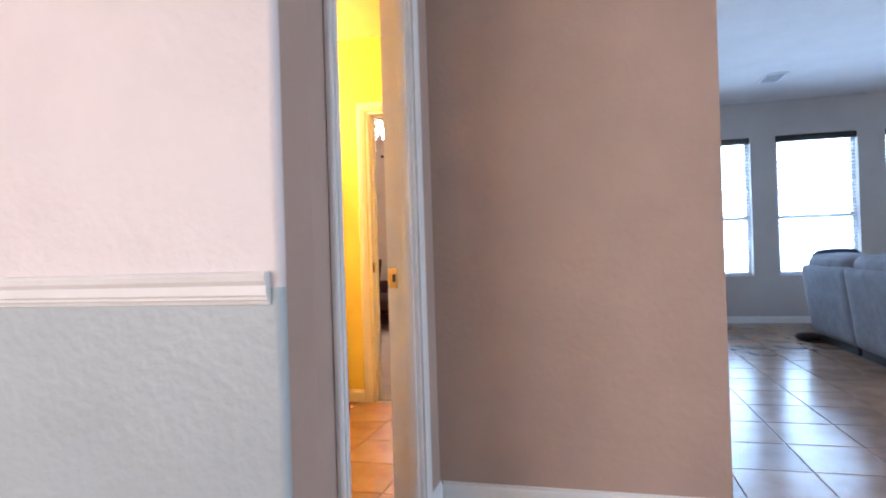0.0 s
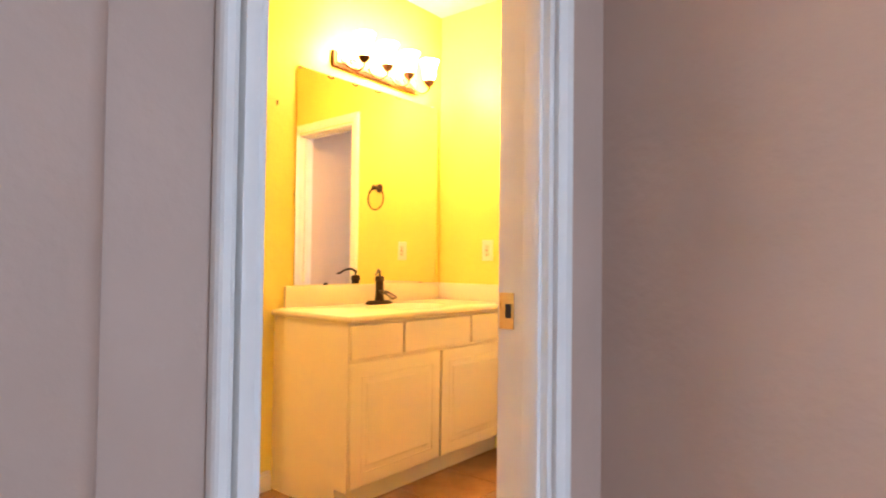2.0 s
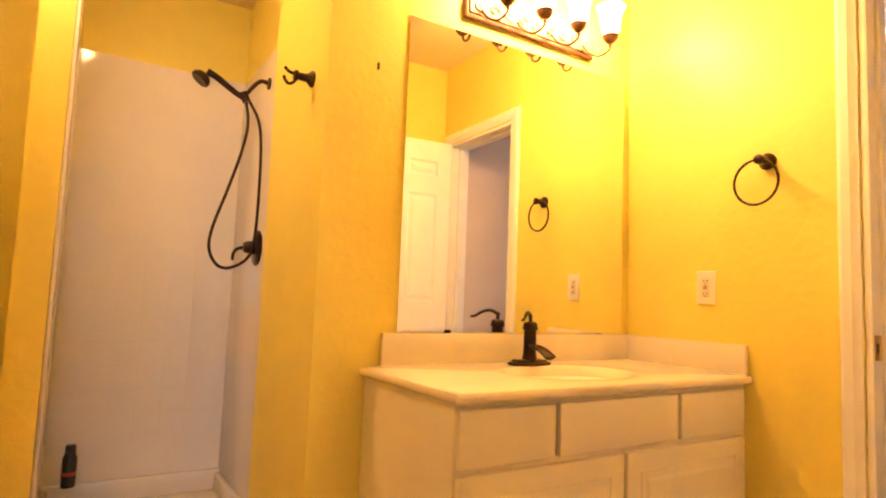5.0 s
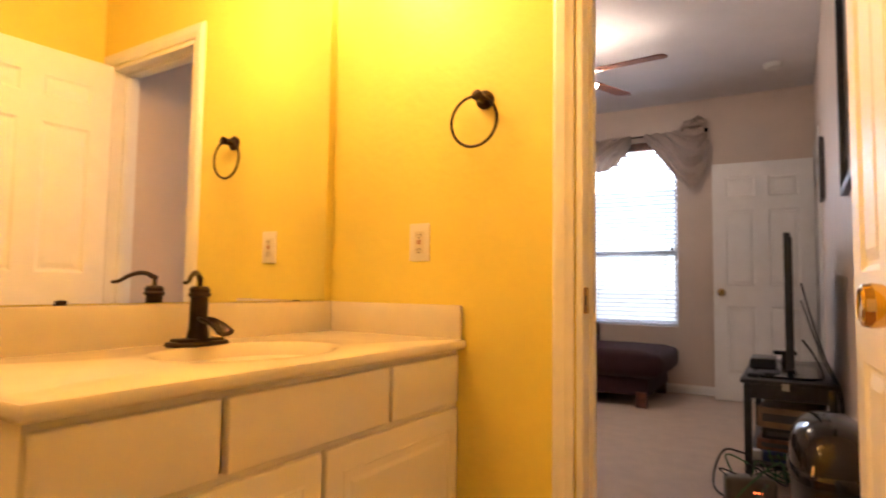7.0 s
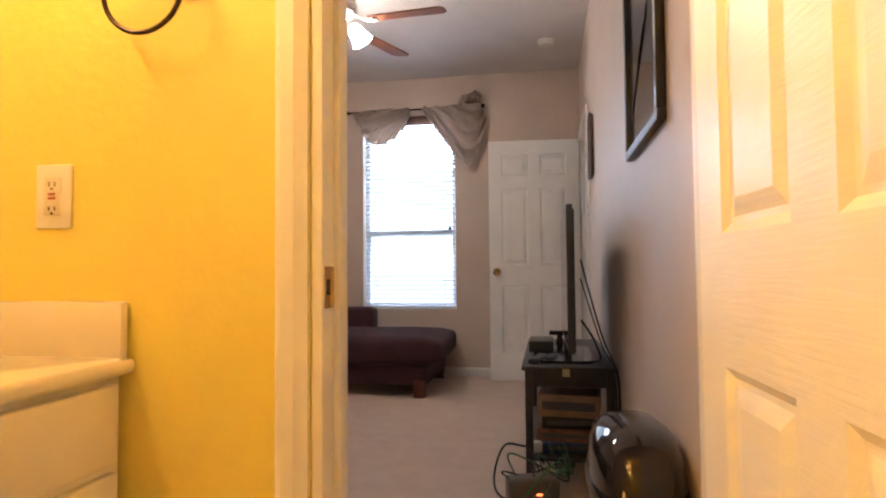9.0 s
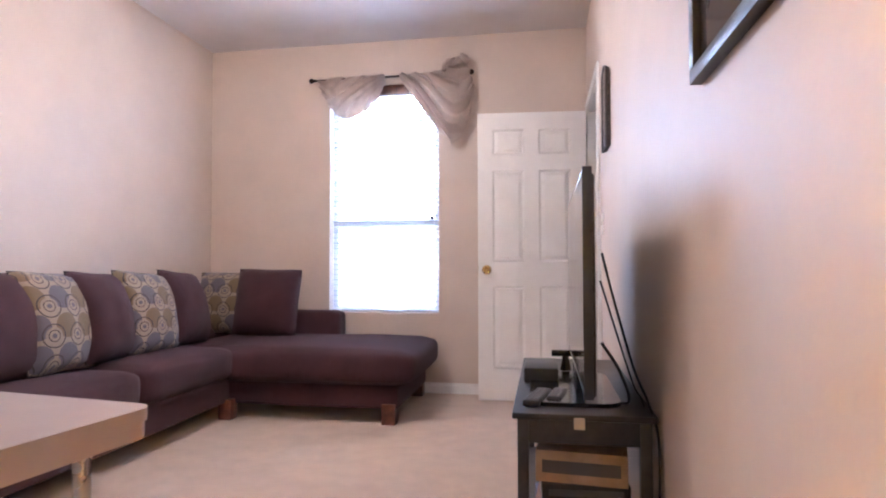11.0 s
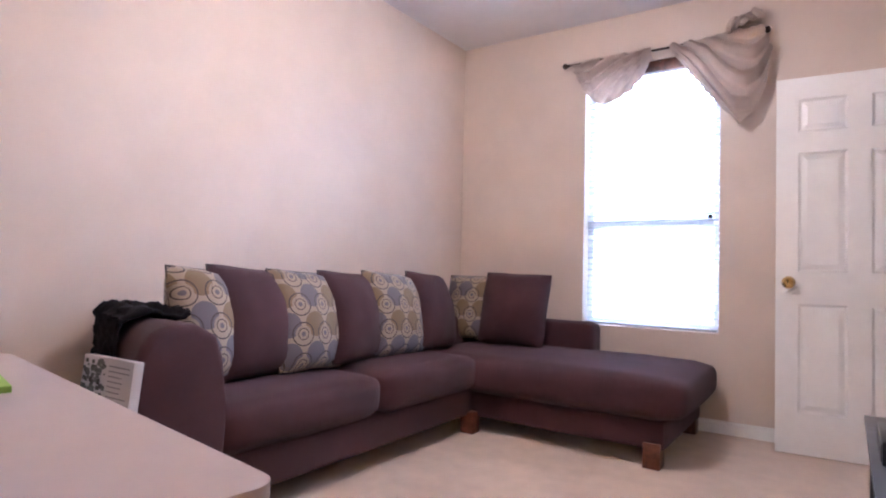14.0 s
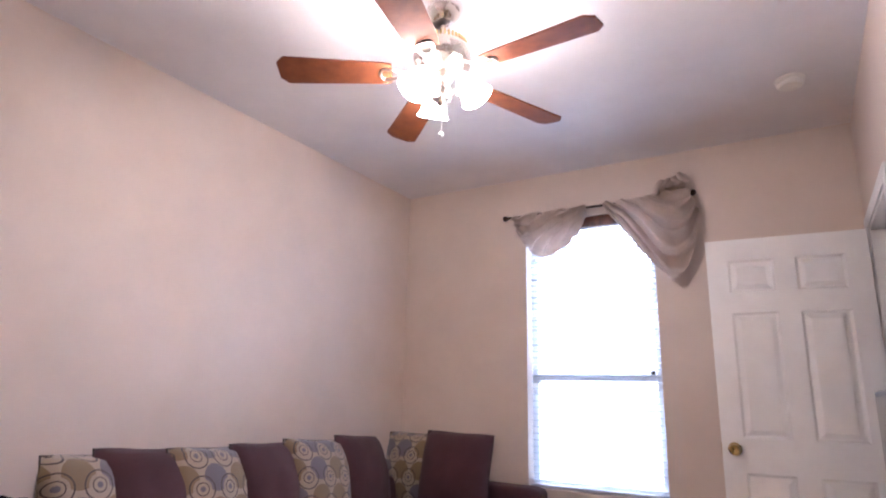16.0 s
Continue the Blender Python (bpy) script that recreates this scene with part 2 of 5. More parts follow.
# hall and living room walls
entry = [(EN0, EN1, 0, DOOR_H)]
run_wall("wall_hall_entry", "y", EN0, TAUPE_Y, -0.489, HX, 0, H_HALL, entry, M_TAUPE, "taupe painted hall wall with a doorway")
HXL = -0.420                                    # hall face before the doorway
bm = bmesh.new()
ring = [(-0.489, RAIL_Y + 0.0205), (HXL, RAIL_Y + 0.0205)] + [(HXL - 0.022 + 0.022 * math.cos(a), 1.66 + 0.022 * math.sin(a)) for a in [k * math.pi / 12 for k in range(7)]] + [(HXL - 0.010, EN0), (-0.489, EN0)]
lo, hi = [bm.verts.new((x, y, 0)) for x, y in ring], [bm.verts.new((x, y, H_HALL)) for x, y in ring]
for k in range(len(ring)):
    q = (k + 1) % len(ring)
    bm.faces.new((lo[k], lo[q], hi[q], hi[k]))
bm.faces.new(lo), bm.faces.new(hi)
setting("wall_hall_left", bm, M_TAUPE, "short taupe wall with a rounded corner before the bathroom door", "wall", 0.5)
run_wall("wall_hall_taupe", "x", HX, SIDE_X, TAUPE_Y, TAUPE_Y + 0.12, 0, H_HALL, [], M_TAUPE, "taupe painted hall wall")
run_wall("wall_living_side", "y", TAUPE_Y + 0.12, 8.44, SIDE_X - 0.12, SIDE_X, 0, H_HALL, [], M_GREY, "pale grey living room side wall")
LW = [(1.265, 2.165, 0.585, 2.305), (2.45, 3.34, 0.585, 2.305), (3.625, 4.52, 0.585, 2.305)]
run_wall("wall_living_windows", "x", -0.49, 5.2, END_Y, END_Y + 0.16, 0, H_HALL, LW, M_GREY, "pale grey wall with three windows")
run_wall("wall_living_east", "y", -2.6, 8.44, 5.08, 5.2, 0, H_HALL, [(0.2, 2.1, 0.6, 2.35)], M_GREY, "pale grey living room wall")
run_wall("wall_hall_south", "x", -3.9, 5.08, -2.6, -2.48, 0, H_HALL, [(-3.2, -1.2, 0.6, 2.35)], M_GREY, "pale grey hall wall")
run_wall("wall_hall_west", "y", -2.48, 1.60, -3.9, -3.78, 0, H_HALL, [], M_CREAM, "cream hall wall")
RAIL_Z = 0.935
for nm, z0, z1, mm, lab in (("wall_rail_lower", 0, RAIL_Z, M_TEAL, "blue-grey painted wall below the chair rail"),
                            ("wall_rail_upper", RAIL_Z, H_HALL, M_CREAM, "cream painted wall above the chair rail")):
    bm = bmesh.new()
    rb = 0.02                                   # rounded plaster corner
    ring = [(-3.78, 1.60), (-3.78, RAIL_Y)] + [(HXL - rb + rb * math.sin(a), RAIL_Y + rb - rb * math.cos(a)) for a in [k * math.pi / 12 for k in range(7)]] + [(HXL, RAIL_Y + 0.02), (-0.4895, RAIL_Y + 0.02), (-0.4895, 1.60)]
    lo = [bm.verts.new((x, y, z0)) for x, y in ring]
    hi = [bm.verts.new((x, y, z1)) for x, y in ring]
    for k in range(len(ring)):
        q = (k + 1) % len(ring)
        bm.faces.new((lo[k], lo[q], hi[q], hi[k]))
    bm.faces.new(lo), bm.faces.new(hi)
    setting(nm, bm, mm, lab, "wall", 0.5)

# bath walls
run_wall("wall_bath_east", "y", 1.60, RING_Y, BB, -0.491, 0, H_BATH, entry, M_YELLOW, "yellow bathroom wall with the hall doorway")
run_wall("wall_bath_ring", "x", MX - 0.1, -0.491, RING_Y, 4.209, 0, H_BATH, [(DB0, DB1, 0, DEN_H)], M_YELLOW, "yellow bathroom wall with the den doorway")
run_wall("wall_bath_mirror", "y", 3.0, RING_Y, MX - 0.1, MX, 0, H_BATH, [], M_YELLOW, "yellow bathroom wall behind the vanity")
run_wall("wall_bath_partition", "x", -2.66, MX, 2.848, 3.0, 0, H_BATH, [], M_YELLOW, "yellow partition wall beside the shower")
run_wall("wall_shower_right", "x", -3.55, -2.66, 2.94, 3.0, 0, H_BATH, [], M_YELLOW, "yellow wall above the shower fittings")
run_wall("wall_shower_back", "y", 1.60, 3.0, -3.65, -3.55, 0, H_BATH, [], M_YELLOW, "yellow wall behind the shower")
run_wall("wall_shower_left", "x", -3.55, -2.66, 2.10, 2.198, 0, H_BATH, [], M_YELLOW, "yellow wall beside the shower")
run_wall("wall_bath_south", "x", -3.55, -0.55, 1.602, 1.66, 0, H_BATH, [], M_YELLOW, "yellow bathroom wall")

# den walls
run_wall("wall_den_south", "x", LEFT_X, -0.491, 4.211, DEN_Y, 0, H_DEN, [(DB0, DB1, 0, DEN_H)], M_BEIGE, "beige den wall with the bath doorway")
run_wall("wall_den_west", "y", 4.211, END_Y, LEFT_X - 0.12, LEFT_X, 0, H_DEN, [], M_BEIGE, "plain beige den wall behind the sofa")
run_wall("wall_den_east", "y", DEN_Y, END_Y, BX, -0.491, 0, H_DEN, [(CL0, CL1, 0, DOOR_H)], M_BEIGE, "beige den wall with a side doorway")
run_wall("wall_den_closet", "y", TAUPE_Y + 0.12, END_Y, -0.489, HX, 0, H_HALL, [(CL0, CL1, 0, DOOR_H)], M_GREY, "pale wall beyond the den side door")
WX0, WX1, WZ0, WZ1 = -2.525, -1.66, 0.60, 2.36
run_wall("wall_den_window", "x", LEFT_X - 0.12, -0.492, END_Y, END_Y + 0.16, 0, H_DEN, [(WX0, WX1, WZ0, WZ1)], M_BEIGE, "beige den wall with a tall window")


# ---- doors, casings and trim ----
def panel_door(name, w, h, label, thick=0.035, knob_side=1, m=None, knob=2, hinges=True):
    """A six-panel leaf: x from the hinge (0) to w, y through its thickness, z up."""
    d = thing(name, label, "door", m)
    bm = bmesh.new()
    t = thick
    st, mid = 0.105 * w / 0.76, 0.10 * w / 0.76
    xs = [(st, (w - mid) / 2), ((w + mid) / 2, w - st)]
    zs = [(0.22, 0.80), (0.97, 1.62), (1.73, h - 0.12)]
    cx = sorted({0, w, *[v for p in xs for v in p]})
    cz = sorted({0, h, *[v for p in zs for v in p]})
    for i in range(len(cx) - 1):
        for j in range(len(cz) - 1):
            if any(abs(cx[i] - p[0]) < 1e-6 for p in xs) and any(abs(cz[j] - q[0]) < 1e-6 for q in zs):
                continue
            bx(bm, cx[i], cx[i + 1], 0, t, cz[j], cz[j + 1])
    bmesh.ops.remove_doubles(bm, verts=bm.verts, dist=1e-5)
    part("frame", bm, M_DOOR, d, "", 0)
    for x0, x1 in xs:
        for z0, z1 in zs:
            bm = bmesh.new()
            for sgn, yb in ((-1, 0.0), (1, t)):
                # moulded slope down to a groove, then a raised field
                loops = []
                for inset, dep in ((0, 0), (0.012, 0.008), (0.020, 0.008), (0.042, 0.002)):
                    y = yb - sgn * dep
                    loops.append([bm.verts.new(q) for q in ((x0 + inset, y, z0 + inset), (x1 - inset, y, z0 + inset),
                                                            (x1 - inset, y, z1 - inset), (x0 + inset, y, z1 - inset))])
                for a, b in zip(loops, loops[1:]):
                    for k in range(4):
                        bm.faces.new((a[k], a[(k + 1) % 4], b[(k + 1) % 4], b[k]))
                bm.faces.new(loops[-1])
            part("panel", bm, M_DOOR, d, "", 0.2)
    if knob:
        for sgn, yb in ((-1, 0.0), (1, t))[:knob]:
            bm = bmesh.new()
            mm = Matrix.Translation((w - 0.062, yb, 0.915)) @ pose(0, 0, 0, -90 * sgn, 0, 0)
            lathe(bm, [(0.033, 0), (0.033, 0.006), (0.026, 0.012), (0.013, 0.016), (0.011, 0.032), (0.019, 0.036), (0.027, 0.046),
                       (0.0285, 0.058), (0.026, 0.068), (0.021, 0.071), (0.017, 0.069), (0.001, 0.068)], mm)
            part("knob", bm, M_BRASS, d, "polished brass door knob")
        box_part("latch_plate", (w, w + 0.002, t / 2 - 0.012, t / 2 + 0.012, 0.885, 0.945), M_BRASS, d)
    if hinges:
        for z in (0.2, h / 2, h - 0.2):
            bm = bmesh.new()
            cyl(bm, 0.006, 0.09, Matrix.Translation((-0.004, -0.004 if knob_side > 0 else t + 0.004, z)), 10)
            part("hinge", bm, M_NICKEL, d, "steel butt hinge")
    return d


CASING = [(0, 0), (0, 0.010), (0.012, 0.012), (0.022, 0.017), (0.045, 0.017), (0.052, 0.014), (0.057, 0.009), (0.057, 0)]


def casing(name, axis, a0, a1, face, out, h, label, face0=None):
    """Door trim round an opening from a0 to a1 on the face of a wall; out is the side it stands proud to."""
    d = thing(name, label, "door trim", kind="structure")

    def put(bm, prof):
        ring0, ring1 = prof
        v0 = [bm.verts.new(p) for p in ring0]
        v1 = [bm.verts.new(p) for p in ring1]
        n = len(v0)
        for i in range(n):
            bm.faces.new((v0[i], v0[(i + 1) % n], v1[(i + 1) % n], v1[i]))
        bm.faces.new(v0), bm.faces.new(v1[::-1])

    def P(a, b, z, f=None):
        f = face if f is None else f
        return (a, f + out * b, z) if axis == "x" else (f + out * b, a, z)
    g = 0.005
    for s, e, f in ((-1, a0 - g, face0), (1, a1 + g, None)):
        bm = bmesh.new()
        k = 0.40 if f else 1.0   # the trim beside the rounded corner is narrower
        put(bm, ([P(e + s * u * k, v, 0.0, f) for u, v in CASING], [P(e + s * u * k, v, h + g + u, f) for u, v in CASING]))
        part("side_casing", bm, M_TRIM, d, "", 0.3)
    bm = bmesh.new()
    put(bm, ([P(a0 - g - u, v, h + g + u) for u, v in CASING], [P(a1 + g + u, v, h + g + u) for u, v in CASING]))
    part("head_casing", bm, M_TRIM, d, "", 0.3)
    return d


def jamb(name, axis, a0, a1, f0, f1, h, stop0, stop1, label, f1_near=None):
    """Lining boards in a doorway between the wall faces f0 and f1, with a stop from stop0 to stop1."""
    d = thing(name, label, "door frame", kind="structure")

    def B(s, e, lo, hi, z0, z1, nm, bev=0.001):
        box_part(nm, (s, e, lo, hi, z0, z1) if axis == "x" else (lo, hi, s, e, z0, z1), M_TRIM, d, "", bev)
    k = 0.018
    B(a0, a0 + k, f0, f1_near or f1, 0, h, "side_jamb"), B(a1 - k, a1, f0, f1, 0, h, "side_jamb")
    B(a0 + k, a1 - k, f0, f1, h - k, h, "head_jamb")
    B(a0 + k, a0 + k + 0.011, stop0, stop1, 0, h - k, "stop"), B(a1 - k - 0.011, a1 - k, stop0, stop1, 0, h - k, "stop")
    B(a0 + k + 0.011, a1 - k - 0.011, stop0, stop1, h - k - 0.011, h - k, "stop")
    return d


EPS = 0.003
jamb("door_frame_bath", "y", EN0, EN1, BB - EPS, HX + EPS, DOOR_H, -0.452, -0.417, "white wooden frame of the bathroom doorway", HXL + 0.006)
casing("door_trim_hall", "y", EN0, EN1, HX, 1, DOOR_H, "white moulded trim round the bathroom doorway", HXL - 0.009)
casing("door_trim_bath", "y", EN0, EN1, BB, -1, DOOR_H, "white moulded trim inside the bathroom doorway")
jamb("door_frame_den", "x", DB0, DB1, RING_Y - EPS, DEN_Y + EPS, DEN_H, 4.20, 4.235, "white wooden frame of the den doorway")
casing("door_trim_den_bath", "x", DB0, DB1, RING_Y, -1, DEN_H, "white moulded trim round the den doorway, bath side")
casing("door_trim_den", "x", DB0, DB1, DEN_Y, 1, DEN_H, "white moulded trim round the bath doorway, den side")
jamb("door_frame_side", "y", CL0, CL1, BX - EPS, HX + EPS, DOOR_H, -0.50, -0.465, "white wooden frame of the den side doorway")
casing("door_trim_side", "y", CL0, CL1, BX, -1, DOOR_H, "white moulded trim round the den side doorway")

# strike plates on the latch jambs
for nm, d, lab in (("strike_plate", (-0.511, -0.477, EN1 - 0.0205, EN1 - 0.018, 0.873, 0.945), "brass strike plate on the bathroom door frame"),
                   ("strike_plate", (DB0 + 0.018, DB0 + 0.0205, 4.155, 4.195, 0.875, 0.945), "tarnished strike plate on the den door frame")):
    sp = thing(nm, lab, "strike plate")
    box_part("plate", d, M_BRASS, sp, "", 0.001)
    x0, x1, y0, y1, z0, z1 = d
    if x1 - x0 > 0.01:
        hole = (x0 + 0.015, x1 - 0.006, y0 - 0.001, y0 + 0.001, z0 + 0.022, z1 - 0.022)
    else:
        hole = (x1 - 0.001, x1 + 0.001, y0 + 0.006, y1 - 0.02, z0 + 0.022, z1 - 0.022)
    box_part("latch_hole", hole, M_BLACK, sp)

# leaves: bathroom door, den door and den side door, all open
panel_door("door_bath", 0.61, 2.03, "white six-panel bathroom door standing open", m=pose(BB + 0.012, EN0 + 0.022, 0.01, 0, 0, 180 - 21.2) @ Matrix.Translation((0.018, -0.035, 0)), knob_side=-1)
panel_door("door_den", 0.65, 1.945, "white six-panel den door opened into the bathroom", m=pose(DB1 - 0.047, RING_Y - 0.022, 0.01, 0, 0, -90 + 3), knob_side=-1, knob=1)
panel_door("door_side", 0.76, 2.03, "white six-panel door standing open beside the window", m=pose(BX - 0.02, 8.31, 0.012, 0, 0, 180 + 4))


def baseboard(name, axis, a0, a1, face, out, label="white moulded baseboard"):
    prof = [(0, 0), (0.013, 0), (0.013, 0.055), (0.010, 0.066), (0.006, 0.072), (0.005, 0.082), (0, 0.084)]
    bm = bmesh.new()
    rows = []
    for a in (a0, a1):
        rows.append([bm.verts.new((a, face + out * u, v) if axis == "x" else (face + out * u, a, v)) for u, v in prof])
    n = len(prof)
    for i in range(n):
        bm.faces.new((rows[0][i], rows[0][(i + 1) % n], rows[1][(i + 1) % n], rows[1][i]))
    bm.faces.new(rows[0]), bm.faces.new(rows[1][::-1])
    return setting(name, bm, M_TRIM, label, "baseboard", 0.3)


for a in (("baseboard_hall_taupe", "x", HX + 0.013, SIDE_X, TAUPE_Y, -1), ("baseboard_hall_entry", "y", EN1 + 0.063, TAUPE_Y, HX, 1),
          ("baseboard_hall_left", "y", RAIL_Y, 1.66, HXL, 1),
          ("baseboard_living", "x", SIDE_X, 5.08, END_Y, -1), ("baseboard_living_side", "y", TAUPE_Y, END_Y, SIDE_X, 1),
          ("baseboard_bath_ring", "x", -1.60, DB0 - 0.063, RING_Y, -1), ("baseboard_bath_mirror", "y", 2.848, 3.005, MX, 1),
          ("baseboard_bath_partition", "x", -2.655, MX + 0.013, 2.848, -1), ("baseboard_bath_east", "y", EN1 + 0.063, RING_Y, BB, -1),
          ("baseboard_den_window", "x", LEFT_X, BX, END_Y, -1), ("baseboard_den_west", "y", DEN_Y, END_Y, LEFT_X, 1),
          ("baseboard_den_east", "y", DEN_Y, CL0 - 0.063, BX, -1), ("baseboard_den_south", "x", LEFT_X, DB0 - 0.063, DEN_Y, 1)):
    baseboard(*a)

# chair rail
bm = bmesh.new()
prof = [(0, 0.908), (0.006, 0.910), (0.008, 0.917), (0.014, 0.920), (0.014, 0.926), (0.018, 0.930), (0.018, 0.950), (0.024, 0.960), (0.026, 0.972), (0.022, 0.978), (0, 0.980)]
rows = [[bm.verts.new((a, RAIL_Y - u, v - 0.010)) for u, v in prof] for a in (-3.78, HXL - 0.026)]
for i in range(len(prof)):
    j = (i + 1) % len(prof)
    bm.faces.new((rows[0][i], rows[0][j], rows[1][j], rows[1][i]))
bm.faces.new(rows[0]), bm.faces.new(rows[1][::-1])
setting("trim_chair_rail", bm, M_TRIM, "white moulded chair rail along the wall", "chair rail", 0.3)


# ---- windows ----
def window(name, x0, x1, z0, z1, y, label, mid):
    d = thing(name, label, "window", kind="structure")
    f = 0.045
    for nm, dd in (("frame", (x0, x0 + f, y, y + 0.06, z0, z1)), ("frame", (x1 - f, x1, y, y + 0.06, z0, z1)),
                   ("frame", (x0 + f, x1 - f, y, y + 0.06, z0, z0 + f)), ("frame", (x0 + f, x1 - f, y, y + 0.06, z1 - f, z1)),
                   ("meeting_rail", (x0 + f, x1 - f, y - 0.012, y + 0.04, mid - 0.022, mid + 0.022))):
        box_part(nm, dd, M_VINYL, d, "", 0.003)
    bm = bmesh.new()
    cyl(bm, 0.016, 0.02, Matrix.Translation((x1 - f - 0.02, y - 0.02, mid + 0.03)), 12)
    part("latch", bm, M_BRONZE, d, "dark window latch")
    for a, b in ((z0 + f, mid - 0.022), (mid + 0.022, z1 - f)):
        o = box_part("pane", (x0 + f, x1 - f, y + 0.025, y + 0.029, a, b), M_GLASS, d)
        o.visible_shadow = False
    return d


def blinds(name, x0, x1, z0, z1, y, label, valance, pitch=0.041, tilt=-8):
    d = thing(name, label, "blinds")
    slat_bm = bmesh.new()
    w = x1 - x0
    for i, sgn in enumerate((0,)):
        n = 4
        prof = [(-0.024 + 0.048 * k / n, 0.003 * (1 - (2 * k / n - 1) ** 2)) for k in range(n + 1)]
        top = [[slat_bm.verts.new((a, u, v + 0.0025)) for u, v in prof] for a in (x0, x1)]
        bot = [[slat_bm.verts.new((a, u, v)) for u, v in prof] for a in (x0, x1)]
        for k in range(n):
            slat_bm.faces.new((top[0][k], top[0][k + 1], top[1][k + 1], top[1][k]))
            slat_bm.faces.new((bot[0][k], bot[1][k], bot[1][k + 1], bot[0][k + 1]))
        for a in (0, 1):
            slat_bm.faces.new(top[a] + bot[a][::-1])
        slat_bm.faces.new((top[0][0], top[1][0], bot[1][0], bot[0][0]))
        slat_bm.faces.new((top[0][-1], bot[0][-1], bot[1][-1], top[1][-1]))
    me = finish("slat", slat_bm, M_SLAT, 0.4)
    z = z0 + 0.045
    while z < z1 - 0.07:
        o = new("slat", me)
        o.parent = d
        o.matrix_local = Matrix.Translation((0, y, z)) @ pose(0, 0, 0, tilt, 0, 0)
        z += pitch
    box_part("bottom_rail", (x0, x1, y - 0.024, y + 0.024, z0 + 0.006, z0 + 0.022), M_SLAT, d, "", 0.003)
    box_part("valance", (x0 - 0.01, x1 + 0.01, y - 0.035, y + 0.03, z1 - 0.075, z1 - 0.002), valance, d, "dark wooden blind valance", 0.004)
    for fx in (0.12, 0.88):
        bm = bmesh.new()
        xx = x0 + fx * w
        for yy in (y - 0.026, y + 0.026):
            bx(bm, xx - 0.0012, xx + 0.0012, yy - 0.0008, yy + 0.0008, z0 + 0.02, z1 - 0.06)
        part("ladder_cord", bm, M_SLAT, d)
    return d


M_SLAT = mat("white_blind_slat", (0.52, 0.53, 0.55), 0.45, var=0.02)
socket(M_SLAT.node_tree.nodes["Principled BSDF"], "Transmission Weight", 0.0)
window("window_den", WX0, WX1, WZ0, WZ1, END_Y + 0.09, "tall white vinyl sash window in the den", 1.295)
blinds("window_blinds", WX0 + 0.012, WX1 - 0.012, WZ0, WZ1, END_Y + 0.045, "white horizontal slat blinds on the den window", M_REDWOOD)
for i, (a, b, lo, hi) in enumerate(LW):
    window(f"window_{i + 1}", a, b, lo, hi, END_Y + 0.09, "white vinyl sash window in the living room", 1.30)
    blinds("window_blinds", a + 0.012, b - 0.012, lo, hi, END_Y + 0.045, "white slat blinds with a dark valance in the living room", M_DARKWOOD)
bm = bmesh.new()
for dd in ((0.2, 0.25, 0.6, 2.35), (2.05, 2.1, 0.6, 2.35), (1.12, 1.18, 0.65, 2.3), (0.25, 2.05, 0.6, 0.65), (0.25, 2.05, 2.3, 2.35)):
    bx(bm, 5.12, 5.18, *dd, bevel=0.003)
setting("window_east", bm, M_VINYL, "white window frame in the living room side wall", "window", 0.3)

bm = bmesh.new()
for dd in ((-3.2, -3.15), (-1.25, -1.2), (-2.23, -2.17)):
    bx(bm, *dd, -2.58, -2.52, 0.6, 2.35, bevel=0.003)
setting("window_south", bm, M_VINYL, "white window frame in the hall", "window", 0.3)

# ground outside, pale paving and lawn that reaches the horizon
M_LAWN = mat("dry_lawn", (0.16, 0.17, 0.08), 0.95, var=0.3, scale=0.6, bump=0.5, bscale=30)
bm = bmesh.new()
bx(bm, -400, 400, -400, 400, -0.35, -0.15)
setting("ground", bm, M_LAWN, "dry lawn around the house", "ground", 0)


# ---- bathroom things ----
# vanity cabinet
VY0, VY1, VX0, VX1, VTOP = 3.014, 4.146, MX + 0.002, -1.60, 0.762
vanity = thing("vanity_cabinet", "white painted vanity cabinet with drawers and raised-panel doors", "cabinet")
bm = bmesh.new()
bx(bm, VX0, VX1 - 0.02, VY0, VY1, 0.10, VTOP)
part("body", bm, M_CAB, vanity, "", 0)
box_part("toe_kick", (VX0, VX1 - 0.075, VY0 + 0.002, VY1, 0.0, 0.10), M_CAB, vanity)
bm = bmesh.new()
for a0, a1, z0, z1 in ((VY0, VY0 + 0.035, 0.10, VTOP), (VY1 - 0.03, VY1, 0.10, VTOP), (VY0 + 0.035, VY1 - 0.03, 0.742, VTOP),
                       (VY0 + 0.035, VY1 - 0.03, 0.595, 0.618), (VY0 + 0.035, VY1 - 0.03, 0.10, 0.125)):
    bx(bm, VX1 - 0.02, VX1, a0, a1, z0, z1)
part("face_frame", bm, M_CAB, vanity, "", 0)


